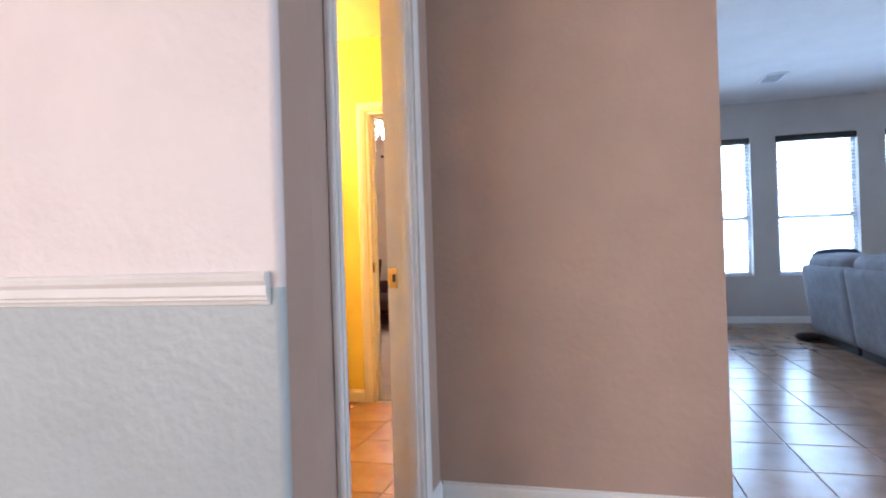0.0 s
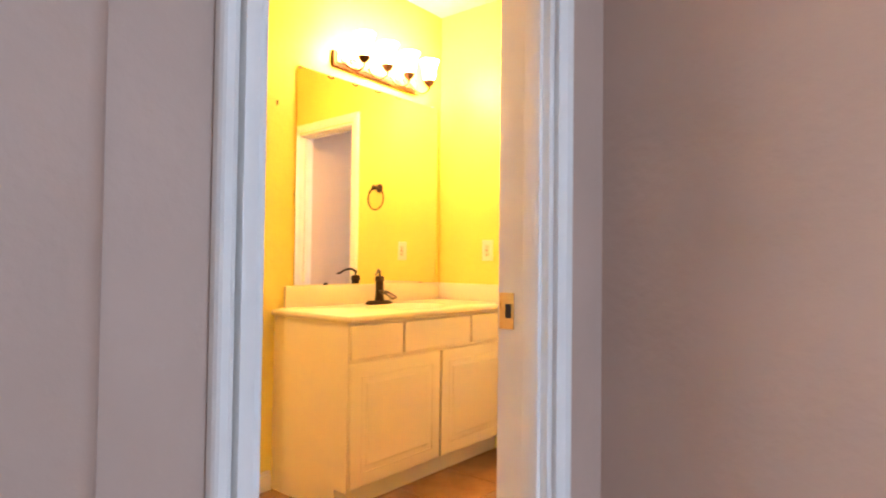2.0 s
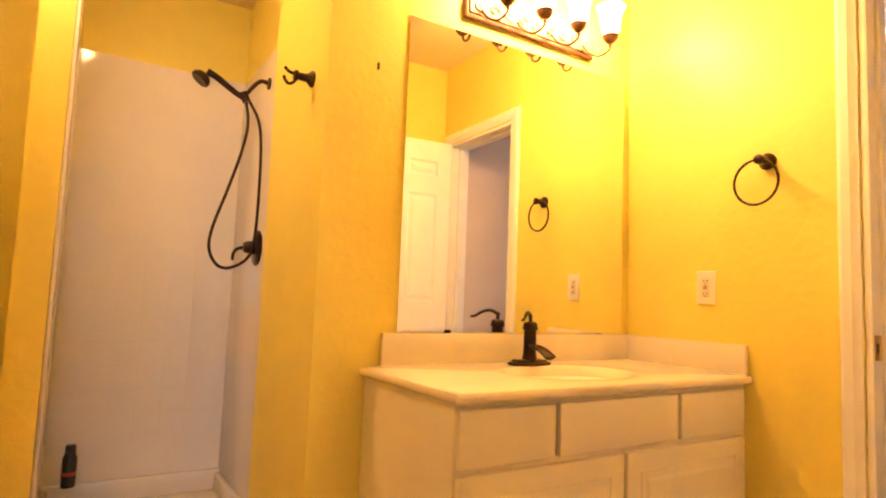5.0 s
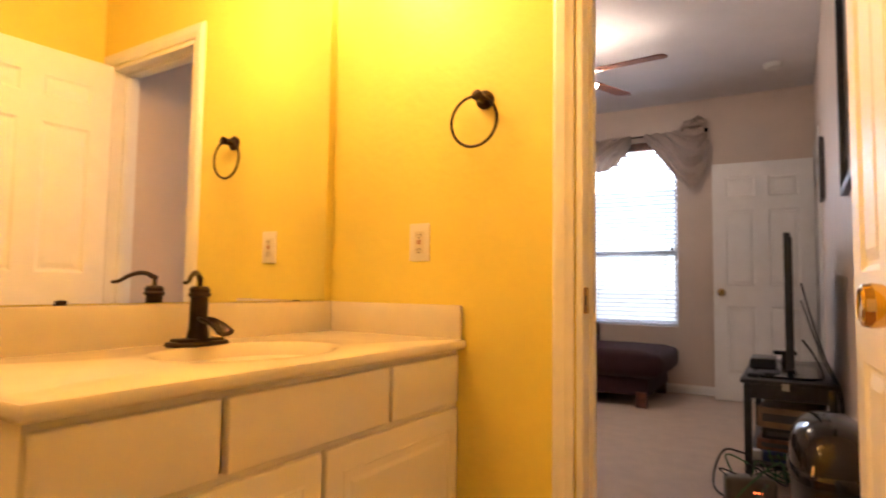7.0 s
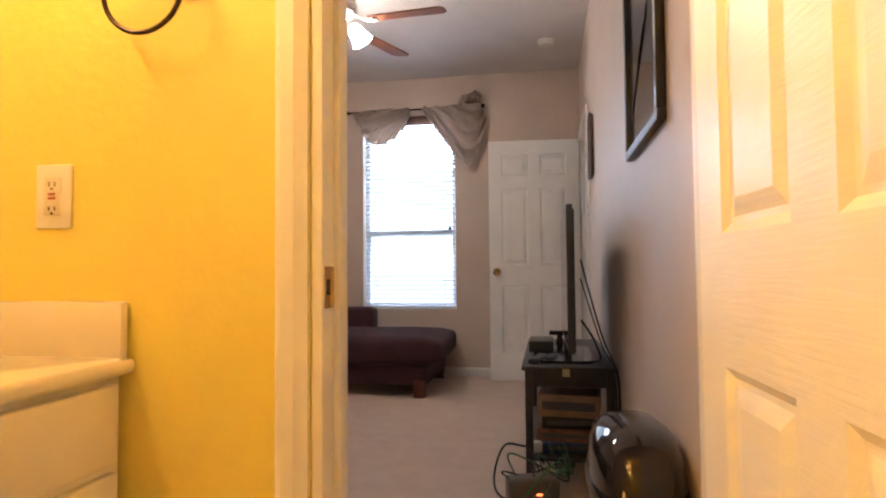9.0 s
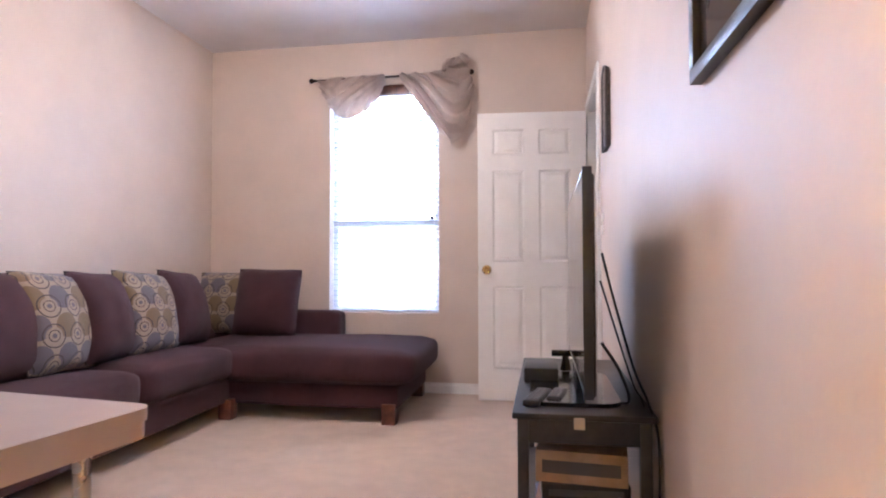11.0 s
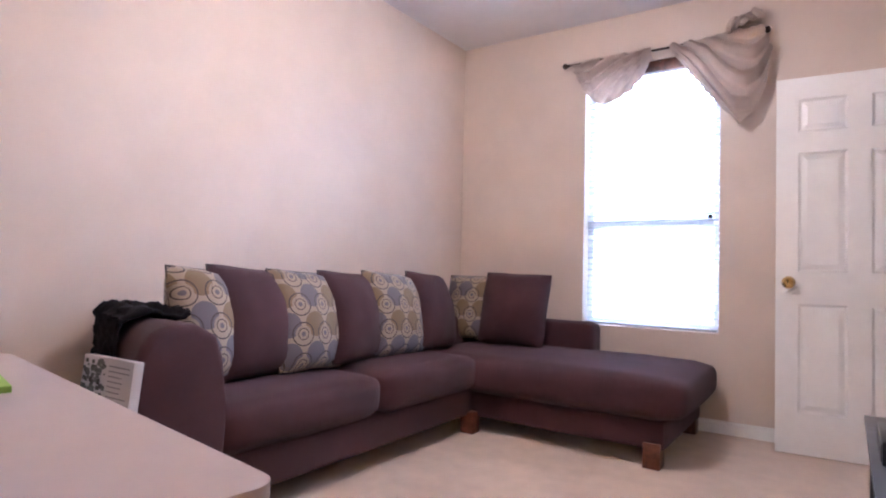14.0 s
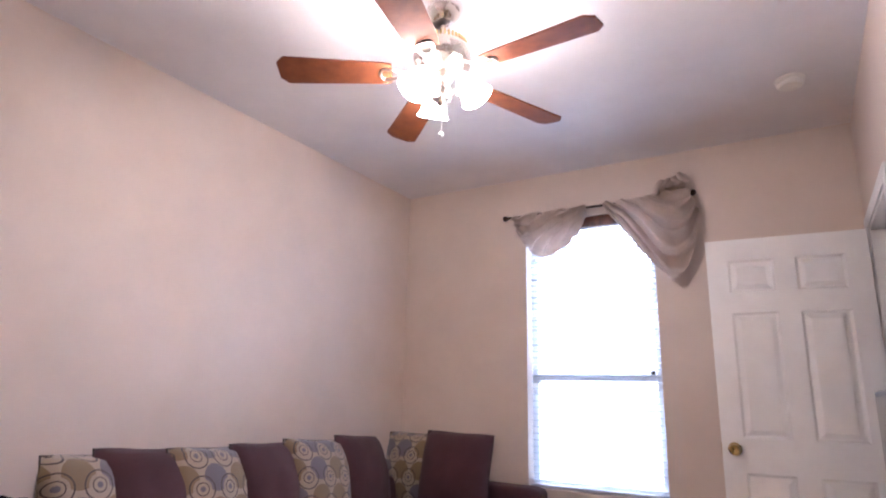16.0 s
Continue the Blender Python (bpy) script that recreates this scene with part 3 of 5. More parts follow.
def raised_front(name, y0, y1, z0, z1, parent, raised):
    """A drawer or door front on the vanity's face, with a routed panel if raised."""
    bm = bmesh.new()
    x0, x1 = VX1 - 0.004, VX1 + 0.016
    bx(bm, x0, x1, y0, y1, z0, z1, bevel=0.005, seg=3)
    o = part(name, bm, M_CAB, parent)
    if raised:
        bm = bmesh.new()
        loops = []
        for ins, dx in ((0.055, 0.0004), (0.060, -0.005), (0.068, -0.005), (0.085, 0.002)):
            loops.append([bm.verts.new((x1 + 0.0022 + dx, a, b)) for a, b in ((y0 + ins, z0 + ins), (y1 - ins, z0 + ins), (y1 - ins, z1 - ins), (y0 + ins, z1 - ins))])
        base = [bm.verts.new((x1 - 0.0005, a, b)) for a, b in ((y0 + 0.05, z0 + 0.05), (y1 - 0.05, z0 + 0.05), (y1 - 0.05, z1 - 0.05), (y0 + 0.05, z1 - 0.05))]
        loops.insert(0, base)
        for a, b in zip(loops, loops[1:]):
            for k in range(4):
                bm.faces.new((a[k], a[(k + 1) % 4], b[(k + 1) % 4], b[k]))
        bm.faces.new(loops[-1])
        part("panel", bm, M_CAB, o, "", 0.15)
    return o


for a0, a1 in ((3.022, 3.312), (3.326, 3.794), (3.807, 4.128)):
    raised_front("drawer_front", a0, a1, 0.615, 0.748, vanity, False)
for a0, a1 in ((3.022, 3.564), (3.577, 4.128)):
    raised_front("door", a0, a1, 0.112, 0.600, vanity, True)

# moulded top with an oval basin, back and side splash
counter = thing("countertop", "cream cultured marble vanity top with an integral oval basin", "countertop")
CX0, CX1, CY0, CY1 = MX + 0.002, -1.575, 3.003, 4.147
SX, SY, SA, SB = -1.80, 3.56, 0.155, 0.215
bm = bmesh.new()
N = 48
corners = [(CX1, CY1), (CX0, CY1), (CX0, CY0), (CX1, CY0)]


def rect_point(a):
    c, s = math.cos(a), math.sin(a)
    best = min(((CX1 - SX) / c if c > 1e-9 else (CX0 - SX) / c if c < -1e-9 else 1e9), ((CY1 - SY) / s if s > 1e-9 else (CY0 - SY) / s if s < -1e-9 else 1e9))
    return SX + c * best, SY + s * best


angs = sorted([2 * math.pi * k / N for k in range(N)] + [math.atan2(y - SY, x - SX) % (2 * math.pi) for x, y in corners])
N = len(angs)
ZT = 0.792
levels = [[bm.verts.new((*rect_point(a), ZT - 0.004)) for a in angs],
          [bm.verts.new((SX + (rect_point(a)[0] - SX) * 0.965, SY + (rect_point(a)[1] - SY) * 0.975, ZT - 0.004)) for a in angs],
          [bm.verts.new((SX + (rect_point(a)[0] - SX) * 0.945, SY + (rect_point(a)[1] - SY) * 0.965, ZT)) for a in angs]]
for rr, dz in ((1.12, 0.0), (1.06, 0.002), (1.0, -0.004), (0.94, -0.03), (0.82, -0.075), (0.6, -0.11), (0.3, -0.125), (0.08, -0.128)):
    levels.append([bm.verts.new((SX + SA * rr * math.cos(a), SY + SB * rr * math.sin(a), ZT + dz)) for a in angs])
for a, b in zip(levels, levels[1:]):
    for k in range(N):
        bm.faces.new((a[k], a[(k + 1) % N], b[(k + 1) % N], b[k]))
bm.faces.new(levels[-1])
edge = [levels[0]]
for ins, z in ((-0.004, ZT - 0.010), (-0.005, ZT - 0.020), (0.0, ZT - 0.028), (0.012, ZT - 0.030)):
    edge.append([bm.verts.new((min(max(rect_point(a)[0] - (ins if rect_point(a)[0] > CX1 - 1e-6 else 0), CX0), 9), max(rect_point(a)[1] + (ins if rect_point(a)[1] < CY0 + 1e-6 else 0), CY0 - 0.01), z)) for a in angs])
for a, b in zip(edge, edge[1:]):
    for k in range(N):
        bm.faces.new((b[k], b[(k + 1) % N], a[(k + 1) % N], a[k]))
part("top", bm, M_MARBLE, counter, "", 0.9)
box_part("backsplash", (MX + 0.002, MX + 0.020, CY0 + 0.055, CY1, ZT - 0.004, 0.890), M_MARBLE, counter, "", 0.004)
box_part("side_splash", (MX + 0.020, CX1 - 0.008, CY1 - 0.018, CY1, ZT - 0.004, 0.888), M_MARBLE, counter, "", 0.004)
bm = bmesh.new()
cyl(bm, 0.022, 0.004, Matrix.Translation((SX, SY, ZT - 0.126)), 20)
part("drain", bm, M_BRONZE, counter, "dark bronze drain")

# faucet
FX, FY = -1.985, 3.56
faucet = thing("faucet", "oil-rubbed bronze pump-style single-hole faucet", "faucet", Matrix.Translation((FX, FY, ZT)))
bm = bmesh.new()
bx(bm, -0.028, 0.028, -0.072, 0.072, -0.001, 0.012, bevel=0.006, seg=3)
bx(bm, -0.023, 0.023, -0.060, 0.060, 0.010, 0.019, bevel=0.004, seg=2)
part("base_plate", bm, M_BRONZE, faucet)
bm = bmesh.new()
lathe(bm, [(0.026, 0.015), (0.024, 0.03), (0.021, 0.045), (0.0205, 0.115), (0.026, 0.119), (0.026, 0.124), (0.023, 0.128), (0.024, 0.135), (0.018, 0.142), (0.001, 0.143)])
part("column", bm, M_BRONZE, faucet)
bm = bmesh.new()
prev = None
for i in range(9):
    t = i / 8
    c = Vector((0.015 + 0.085 * t, 0, 0.070 - 0.030 * t * t))
    w, hgt = 0.012 + 0.010 * t, 0.012 - 0.002 * t
    ring = [bm.verts.new(c + Vector((0, w * math.cos(a), hgt * math.sin(a) + (0.004 if math.sin(a) > 0.5 else 0)))) for a in [math.pi + k * math.pi / 8 for k in range(9)]]
    if prev:
        for k in range(8):
            bm.faces.new((prev[k], prev[k + 1], ring[k + 1], ring[k]))
    prev = ring
sp = part("spout", bm, M_BRONZE, faucet, "open trough spout")
md = sp.modifiers.new("thick", 'SOLIDIFY')
md.thickness = 0.004
bm = bmesh.new()
tube(bm, curve_pts([(0, 0, 0.142), (0, 0, 0.155), (-0.004, 0, 0.163)], 8), 0.006, 10)
tube(bm, curve_pts([(-0.004, 0.004, 0.160), (0.014, -0.022, 0.174), (0.032, -0.046, 0.168), (0.048, -0.068, 0.152), (0.056, -0.082, 0.150)], 20), 0.007, 10, 0.004)
part("pump_handle", bm, M_BRONZE, faucet, "curved pump handle")

# mirror with clips
mirror = thing("vanity_mirror", "large frameless wall mirror above the vanity", "mirror")
bm = bmesh.new()
for v in bx(bm, MX + 0.001, MX + 0.006, 3.112, 4.093, 0.893, 1.905):
    if v.co.x > MX + 0.003:
        v.co.x += 0.017 * (v.co.y - 3.112)      # the glass stands a degree out of square
part("mirror_glass", bm, M_MIRROR, mirror, "", 0)
for yy in (3.295, 3.985):
    box_part("clip", (MX + 0.001, MX + 0.011, yy - 0.012, yy + 0.012, 0.889, 0.901), M_BRONZE, mirror, "small mirror clip", 0.002)
box_part("clip", (MX + 0.001, MX + 0.011, 4.055, 4.075, 1.900, 1.914), M_PLASTIC, mirror, "clear mirror clip", 0.002)

# four-light vanity fixture
M_BULB = glow("lit_frosted_shade", (1.0, 0.59, 0.225), 90)
M_ANTIQUE = mat("antique_gold_plaster", (0.42, 0.30, 0.16), 0.45, 0.3, var=0.4, scale=30, bump=0.8, bscale=60)
M_RUST = mat("rust_bronze", (0.16, 0.075, 0.04), 0.4, 0.7, var=0.3, scale=25)
vlight = thing("vanity_light", "bronze four-light vanity fixture with scrolled arms, lit", "wall lamp", Matrix.Translation((0, -0.036, 0)))
bm = bmesh.new()
bx(bm, MX + 0.001, MX + 0.022, 3.345, 3.955, 1.955, 2.037, bevel=0.008, seg=3)
part("backplate", bm, M_RUST, vlight)
bm = bmesh.new()
bx(bm, MX + 0.02, MX + 0.030, 3.360, 3.940, 1.972, 2.030, bevel=0.004)
rs = random.Random(4)
for k in range(9):
    y = 3.395 + k * 0.064
    pts = [(MX + 0.033, y + 0.022 * math.cos(a) * (1 - a / 9), 2.001 + (0.018 if k % 2 else -0.018) * math.sin(a) * (1 - a / 9)) for a in [i * 0.45 for i in range(14)]]
    tube(bm, pts, 0.005, 6)
part("scroll_panel", bm, M_ANTIQUE, vlight, "relief panel with leaf scrolls")
for y in (3.425, 3.585, 3.745, 3.905):
    arm = [(MX + 0.03, y - 0.02, 2.005), (MX + 0.06, y - 0.012, 1.965), (MX + 0.10, y, 1.945), (MX + 0.138, y + 0.006, 1.955), (MX + 0.150, y + 0.006, 1.975),
           (MX + 0.140, y + 0.004, 1.987), (MX + 0.128, y + 0.003, 1.980)]
    bm = bmesh.new()
    tube(bm, curve_pts(arm, 36), 0.005, 8, 0.0035)
    tube(bm, [(MX + 0.143, y + 0.004, 1.966), (MX + 0.147, y + 0.004, 1.985)], 0.005, 8)
    part("arm", bm, M_RUST, vlight).location.z = -0.012
    bm = bmesh.new()
    lathe(bm, [(0.004, 1.975), (0.012, 1.978), (0.024, 1.990), (0.030, 2.004), (0.031, 2.008), (0.026, 2.008), (0.002, 2.000)], Matrix.Translation((MX + 0.147, y + 0.004, 0)))
    part("cup", bm, M_RUST, vlight).location.z = -0.012
    bm = bmesh.new()
    lathe(bm, [(0.020, 2.006), (0.030, 2.020), (0.034, 2.045), (0.036, 2.075), (0.043, 2.10), (0.052, 2.115), (0.048, 2.112), (0.001, 2.09)], Matrix.Translation((MX + 0.147, y + 0.004, 0)))
    part("shade", bm, M_BULB, vlight, "lit frosted glass shade").location.z = -0.012

# towel ring, outlet, robe hook
ring = thing("towel_ring", "oil-rubbed bronze towel ring on the yellow wall", "towel ring", Matrix.Translation((-1.516, RING_Y, 1.487)))
bm = bmesh.new()
lathe(bm, [(0.028, 0.0), (0.028, 0.008), (0.020, 0.014), (0.014, 0.020), (0.012, 0.045), (0.016, 0.050), (0.016, 0.058), (0.004, 0.062)], pose(0, 0, 0, 90, 0, 0))
part("mount", bm, M_BRONZE, ring)
bm = bmesh.new()
tube(bm, [(-0.014 + 0.073 * math.sin(a), -0.048, -0.072 + 0.073 * math.cos(a)) for a in [2 * math.pi * k / 48 for k in range(49)]], 0.0045, 8)
part("ring", bm, M_BRONZE, ring)

outlet = thing("wall_outlet", "white double wall outlet with a test button above the counter", "outlet", Matrix.Translation((-1.736, RING_Y, 1.076)))
bm = bmesh.new()
bx(bm, -0.036, 0.036, -0.006, 0, -0.058, 0.058, bevel=0.003, seg=3)
part("plate", bm, M_PLASTIC, outlet)
bm = bmesh.new()
bx(bm, -0.017, 0.017, -0.0085, -0.005, -0.034, 0.034, bevel=0.0015)
part("socket_body", bm, mat("ivory_plastic", (0.70, 0.66, 0.56), 0.35, var=0.02), outlet)
bm = bmesh.new()
for dz in (-0.022, 0.022):
    for dx in (-0.006, 0.006):
        bx(bm, dx - 0.0012, dx + 0.0012, -0.0092, -0.008, dz - 0.004, dz + 0.004)
    cyl(bm, 0.0022, 0.001, Matrix.Translation((0, -0.009, dz - 0.009)) @ pose(0, 0, 0, 90), 8)
part("slots", bm, M_BLACK, outlet)
bm = bmesh.new()
bx(bm, -0.007, 0.007, -0.0098, -0.008, 0.001, 0.006), bx(bm, -0.007, 0.007, -0.0098, -0.008, -0.006, -0.001)
part("test_button", bm, mat("faded_red_plastic", (0.35, 0.12, 0.08), 0.4), outlet)

hook = thing("robe_hook", "oil-rubbed bronze double robe hook", "hook", Matrix.Translation((-2.225, 2.848, 1.672)))
bm = bmesh.new()
lathe(bm, [(0.026, 0.0), (0.026, 0.006), (0.018, 0.014), (0.013, 0.022), (0.012, 0.045), (0.017, 0.052), (0.015, 0.06), (0.003, 0.062)], pose(0, 0, 0, 90, 0, 0))
part("mount", bm, M_BRONZE, hook)
bm = bmesh.new()
tube(bm, curve_pts([(0, -0.05, 0.0), (-0.002, -0.058, -0.02), (-0.002, -0.075, -0.03), (-0.002, -0.088, -0.018), (-0.002, -0.09, -0.008)], 20), 0.005, 8)
tube(bm, curve_pts([(0, -0.052, 0.004), (-0.002, -0.075, 0.008), (-0.002, -0.09, 0.020)], 12), 0.005, 8)
part("hook_arm", bm, M_BRONZE, hook)
bm = bmesh.new()
bx(bm, MX, MX + 0.004, 3.005, 3.012, 1.70, 1.722, bevel=0.001)
tagged(part("wall_anchor", bm, M_BRONZE, None), "small dark screw anchor in the yellow wall", "screw")

# shower: pan, surround panels, frame and fittings
SH0, SH1, SHX, SHB = 2.20, 2.938, -2.77, -3.548
shower = thing("shower_stall", "white shower stall with glossy tiled surround and a low curb", "shower")
bm = bmesh.new()
bx(bm, SHB, SHX, SH0, SH1, 0, 0.045)
bx(bm, SHX - 0.075, SHX, SH0, SH1, 0.045, 0.125, bevel=0.012, seg=3)
for dd in ((SHB, SHB + 0.04, SH0, SH1, 0.045, 0.14), (SHB + 0.04, SHX - 0.075, SH0, SH0 + 0.035, 0.045, 0.13), (SHB + 0.04, SHX - 0.075, SH1 - 0.035, SH1, 0.045, 0.13)):
    bx(bm, *dd, bevel=0.01)
part("pan", bm, M_SHOWER, shower)
bm = bmesh.new()
TW = 0.108
tz = 0.14
bx(bm, SHB, SHB + 0.010, SH0, SH1, 0.13, 2.064)
bx(bm, SHB + 0.010, SHX + 0.105, SH1 - 0.010, SH1, 0.13, 2.064, bevel=0.003)
bx(bm, SHB + 0.010, SHX + 0.105, SH0, SH0 + 0.010, 0.13, 2.064, bevel=0.003)
part("surround", bm, M_SHOWER, shower)
tile_bm = bmesh.new()
bx(tile_bm, 0, 0.003, 0.0015, TW - 0.0015, 0.0015, TW - 0.0015)
tile_me = finish("wall_tile", tile_bm, M_SHOWER, 0)
for iy in range(6):
    for iz in range(8):
        o = new("wall_tile", tile_me)
        o.parent = shower
        o.location = (SHB + 0.0102, SH0 + 0.012 + iy * TW, 0.32 + iz * TW)
bm = bmesh.new()
bx(bm, SHX - 0.045, SHX - 0.012, SH1 - 0.030, SH1 - 0.011, 0.125, 1.83, bevel=0.003)
part("side_post", bm, M_ALU, shower, "satin metal door post")
bm = bmesh.new()
bx(bm, SHX - 0.050, SHX - 0.010, SH0, SH1 - 0.03, 0.125, 0.145, bevel=0.003)
part("bottom_track", bm, M_ALU, shower, "satin metal door track")
arm = thing("hand_shower", "oil-rubbed bronze hand shower on a wall arm with a hose", "shower head")
AX, AZ = -3.05, 1.922
bm = bmesh.new()
cyl(bm, 0.026, 0.008, Matrix.Translation((AX, SH1 - 0.014, AZ)) @ pose(0, 0, 0, 90), 20)
tube(bm, curve_pts([(AX, SH1 - 0.012, AZ), (AX, SH1 - 0.050, AZ + 0.002), (AX, SH1 - 0.084, AZ - 0.035), (AX, SH1 - 0.104, AZ - 0.066)], 16), 0.009, 10)
cyl(bm, 0.017, 0.045, Matrix.Translation((AX, SH1 - 0.112, AZ - 0.084)) @ pose(0, 0, 0, 20), 14)
part("arm", bm, M_BRONZE, arm)
bm = bmesh.new()
tube(bm, curve_pts([(AX, SH1 - 0.108, AZ - 0.096), (AX, SH1 - 0.160, AZ - 0.068), (AX, SH1 - 0.235, AZ - 0.022), (AX, SH1 - 0.272, AZ - 0.008)], 18), 0.011, 12, 0.015)
lathe(bm, [(0.012, 0.03), (0.03, 0.022), (0.040, 0.008), (0.041, -0.004), (0.037, -0.009), (0.001, -0.008)], Matrix.Translation((AX, SH1 - 0.296, AZ - 0.045)) @ pose(0, 0, 0, -38, 0, 0))
part("spray_head", bm, M_BRONZE, arm)
bm = bmesh.new()
tube(bm, curve_pts([(AX, SH1 - 0.106, AZ - 0.10), (AX, SH1 - 0.092, AZ - 0.20), (AX, SH1 - 0.112, AZ - 0.33), (AX, SH1 - 0.158, AZ - 0.50), (AX, SH1 - 0.206, AZ - 0.66),
                    (AX, SH1 - 0.214, AZ - 0.75), (AX, SH1 - 0.180, AZ - 0.815), (AX, SH1 - 0.125, AZ - 0.825), (AX + 0.01, SH1 - 0.055, AZ - 0.775), (AX + 0.02, SH1 - 0.034, AZ - 0.66),
                    (AX + 0.01, SH1 - 0.030, AZ - 0.36), (AX, SH1 - 0.044, AZ - 0.19), (AX, SH1 - 0.096, AZ - 0.09)], 84), 0.0065, 8)
part("hose", bm, M_BRONZE, arm, "dark flexible hose")
valve = thing("shower_valve", "oil-rubbed bronze shower valve with a lever", "valve", Matrix.Translation((-3.075, SH1 - 0.010, 1.190)))
bm = bmesh.new()
lathe(bm, [(0.078, 0), (0.078, 0.006), (0.070, 0.012), (0.030, 0.016), (0.026, 0.05), (0.018, 0.062), (0.002, 0.064)], pose(0, 0, 0, 90, 0, 0))
part("escutcheon", bm, M_BRONZE, valve)
bm = bmesh.new()
tube(bm, curve_pts([(0, -0.055, 0), (0.0, -0.085, -0.01), (0.0, -0.10, -0.03), (0.0, -0.102, -0.06)], 14), 0.008, 8, 0.006)
part("lever", bm, M_BRONZE, valve)
bottle = thing("shampoo_bottle", "dark shampoo bottle with a black cap on the shower ledge", "bottle", Matrix.Translation((-3.49, 2.305, 0.14)))
bm = bmesh.new()
lathe(bm, [(0.026, 0), (0.028, 0.006), (0.028, 0.12), (0.020, 0.142)])
part("body", bm, mat("dark_bottle", (0.03, 0.028, 0.028), 0.25), bottle)
bm = bmesh.new()
lathe(bm, [(0.021, 0.14), (0.021, 0.172), (0.016, 0.176)])
part("cap", bm, M_BLACK, bottle)
bm = bmesh.new()
lathe(bm, [(0.0284, 0.05), (0.0284, 0.065)])
part("label_band", bm, mat("red_print", (0.4, 0.05, 0.04), 0.4), bottle, "red printed band")

# unseen flush ceiling lamp, assumed over the bathroom's shower side to brighten it
dome = thing("assumed_ceiling_lamp", "assumed small round flush ceiling lamp, out of view, with a lit glass dome", "ceiling lamp", Matrix.Translation((-2.45, 2.15, H_BATH)))
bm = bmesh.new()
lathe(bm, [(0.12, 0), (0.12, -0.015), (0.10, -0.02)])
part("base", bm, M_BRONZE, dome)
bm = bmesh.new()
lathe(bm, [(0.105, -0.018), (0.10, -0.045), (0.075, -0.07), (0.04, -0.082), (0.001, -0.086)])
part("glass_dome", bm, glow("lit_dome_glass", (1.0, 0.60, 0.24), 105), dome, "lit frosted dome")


# ---- den things ----
def soft_box(bm, x0, x1, y0, y1, z0, z1, r=0.05, puff=0.0, seed=0, cuts=9):
    """A padded block: rounded edges, faces that bulge by puff, and slight unevenness."""
    c = Vector(((x0 + x1) / 2, (y0 + y1) / 2, (z0 + z1) / 2))
    h = Vector(((x1 - x0) / 2, (y1 - y0) / 2, (z1 - z0) / 2))
    start = set(bm.verts)
    bmesh.ops.create_cube(bm, size=2)
    vs = [v for v in bm.verts if v not in start]
    es = list({e for v in vs for e in v.link_edges})
    bmesh.ops.subdivide_edges(bm, edges=es, cuts=cuts, use_grid_fill=True)
    for v in [v for v in bm.verts if v not in start]:
        p = v.co.copy()
        # rows near the edges follow the rounding, so put more of them there
        p = Vector([math.copysign(abs(q) ** 0.7, q) for q in p])
        q = Vector((p.x * h.x, p.y * h.y, p.z * h.z))
        inner = Vector([max(-(h[i] - r), min(h[i] - r, q[i])) for i in range(3)])
        d = q - inner
        if d.length > 1e-9:
            q = inner + d.normalized() * min(r, d.length) if sum(abs(t) > 1e-9 for t in d) > 1 else q
        for i in range(3):
            j, k = (i + 1) % 3, (i + 2) % 3
            q[i] += math.copysign(puff, p[i]) * (abs(p[i]) > 0.98) * (1 - p[j] ** 2) * (1 - p[k] ** 2)
        n = noise.noise_vector((q + c) * 4 + Vector((seed, 0, 0))) * 0.006
        v.co = c + q + n


def pillow(name, size, thick, material, label, m, seed=0, group="sofa pillows"):
    d = thing(name, label, "pillow", m, group)
    bm = bmesh.new()
    n = 14
    grid = {}
    for s in (-1, 1):
        for i in range(n + 1):
            for j in range(n + 1):
                u, v = 2 * i / n - 1, 2 * j / n - 1
                edge = i in (0, n) or j in (0, n)
                if edge and s == 1:
                    grid[s, i, j] = grid[-1, i, j]
                    continue
                f = ((1 - u * u) * (1 - v * v)) ** 0.42
                pinch = 1 - 0.06 * (1 - abs(u * v)) * max(abs(u), abs(v)) ** 3 - 0.05 * (u * v) ** 4
                w = noise.noise(Vector((u * 2 + seed, v * 2, s))) * 0.012 * f
                grid[s, i, j] = bm.verts.new((u * size / 2 * pinch, s * (thick / 2 * f) + w, v * size / 2 * pinch))
        for i in range(n):
            for j in range(n):
                q = [grid[s, i, j], grid[s, i + 1, j], grid[s, i + 1, j + 1], grid[s, i, j + 1]]
                bm.faces.new(q)
    part("cushion", bm, material, d, "", 1.2)
    bm = bmesh.new()
    k = 0.972
    loop = [(-1, -1), (-0.5, -0.965), (0, -0.95), (0.5, -0.965), (1, -1), (0.965, -0.5), (0.95, 0), (0.965, 0.5), (1, 1), (0.5, 0.965), (0, 0.95), (-0.5, 0.965), (-1, 1), (-0.965, 0.5), (-0.95, 0), (-0.965, -0.5), (-1, -1)]
    tube(bm, [(a * size / 2 * (0.985 - 0.035 * (a * b) ** 4), 0, b * size / 2 * (0.985 - 0.035 * (a * b) ** 4)) for a, b in loop], 0.004, 6)
    part("piping", bm, M_PIPING, d, "dark corded edge")
    return d


M_PIPING = mat("dark_cord", (0.03, 0.02, 0.02), 0.8)


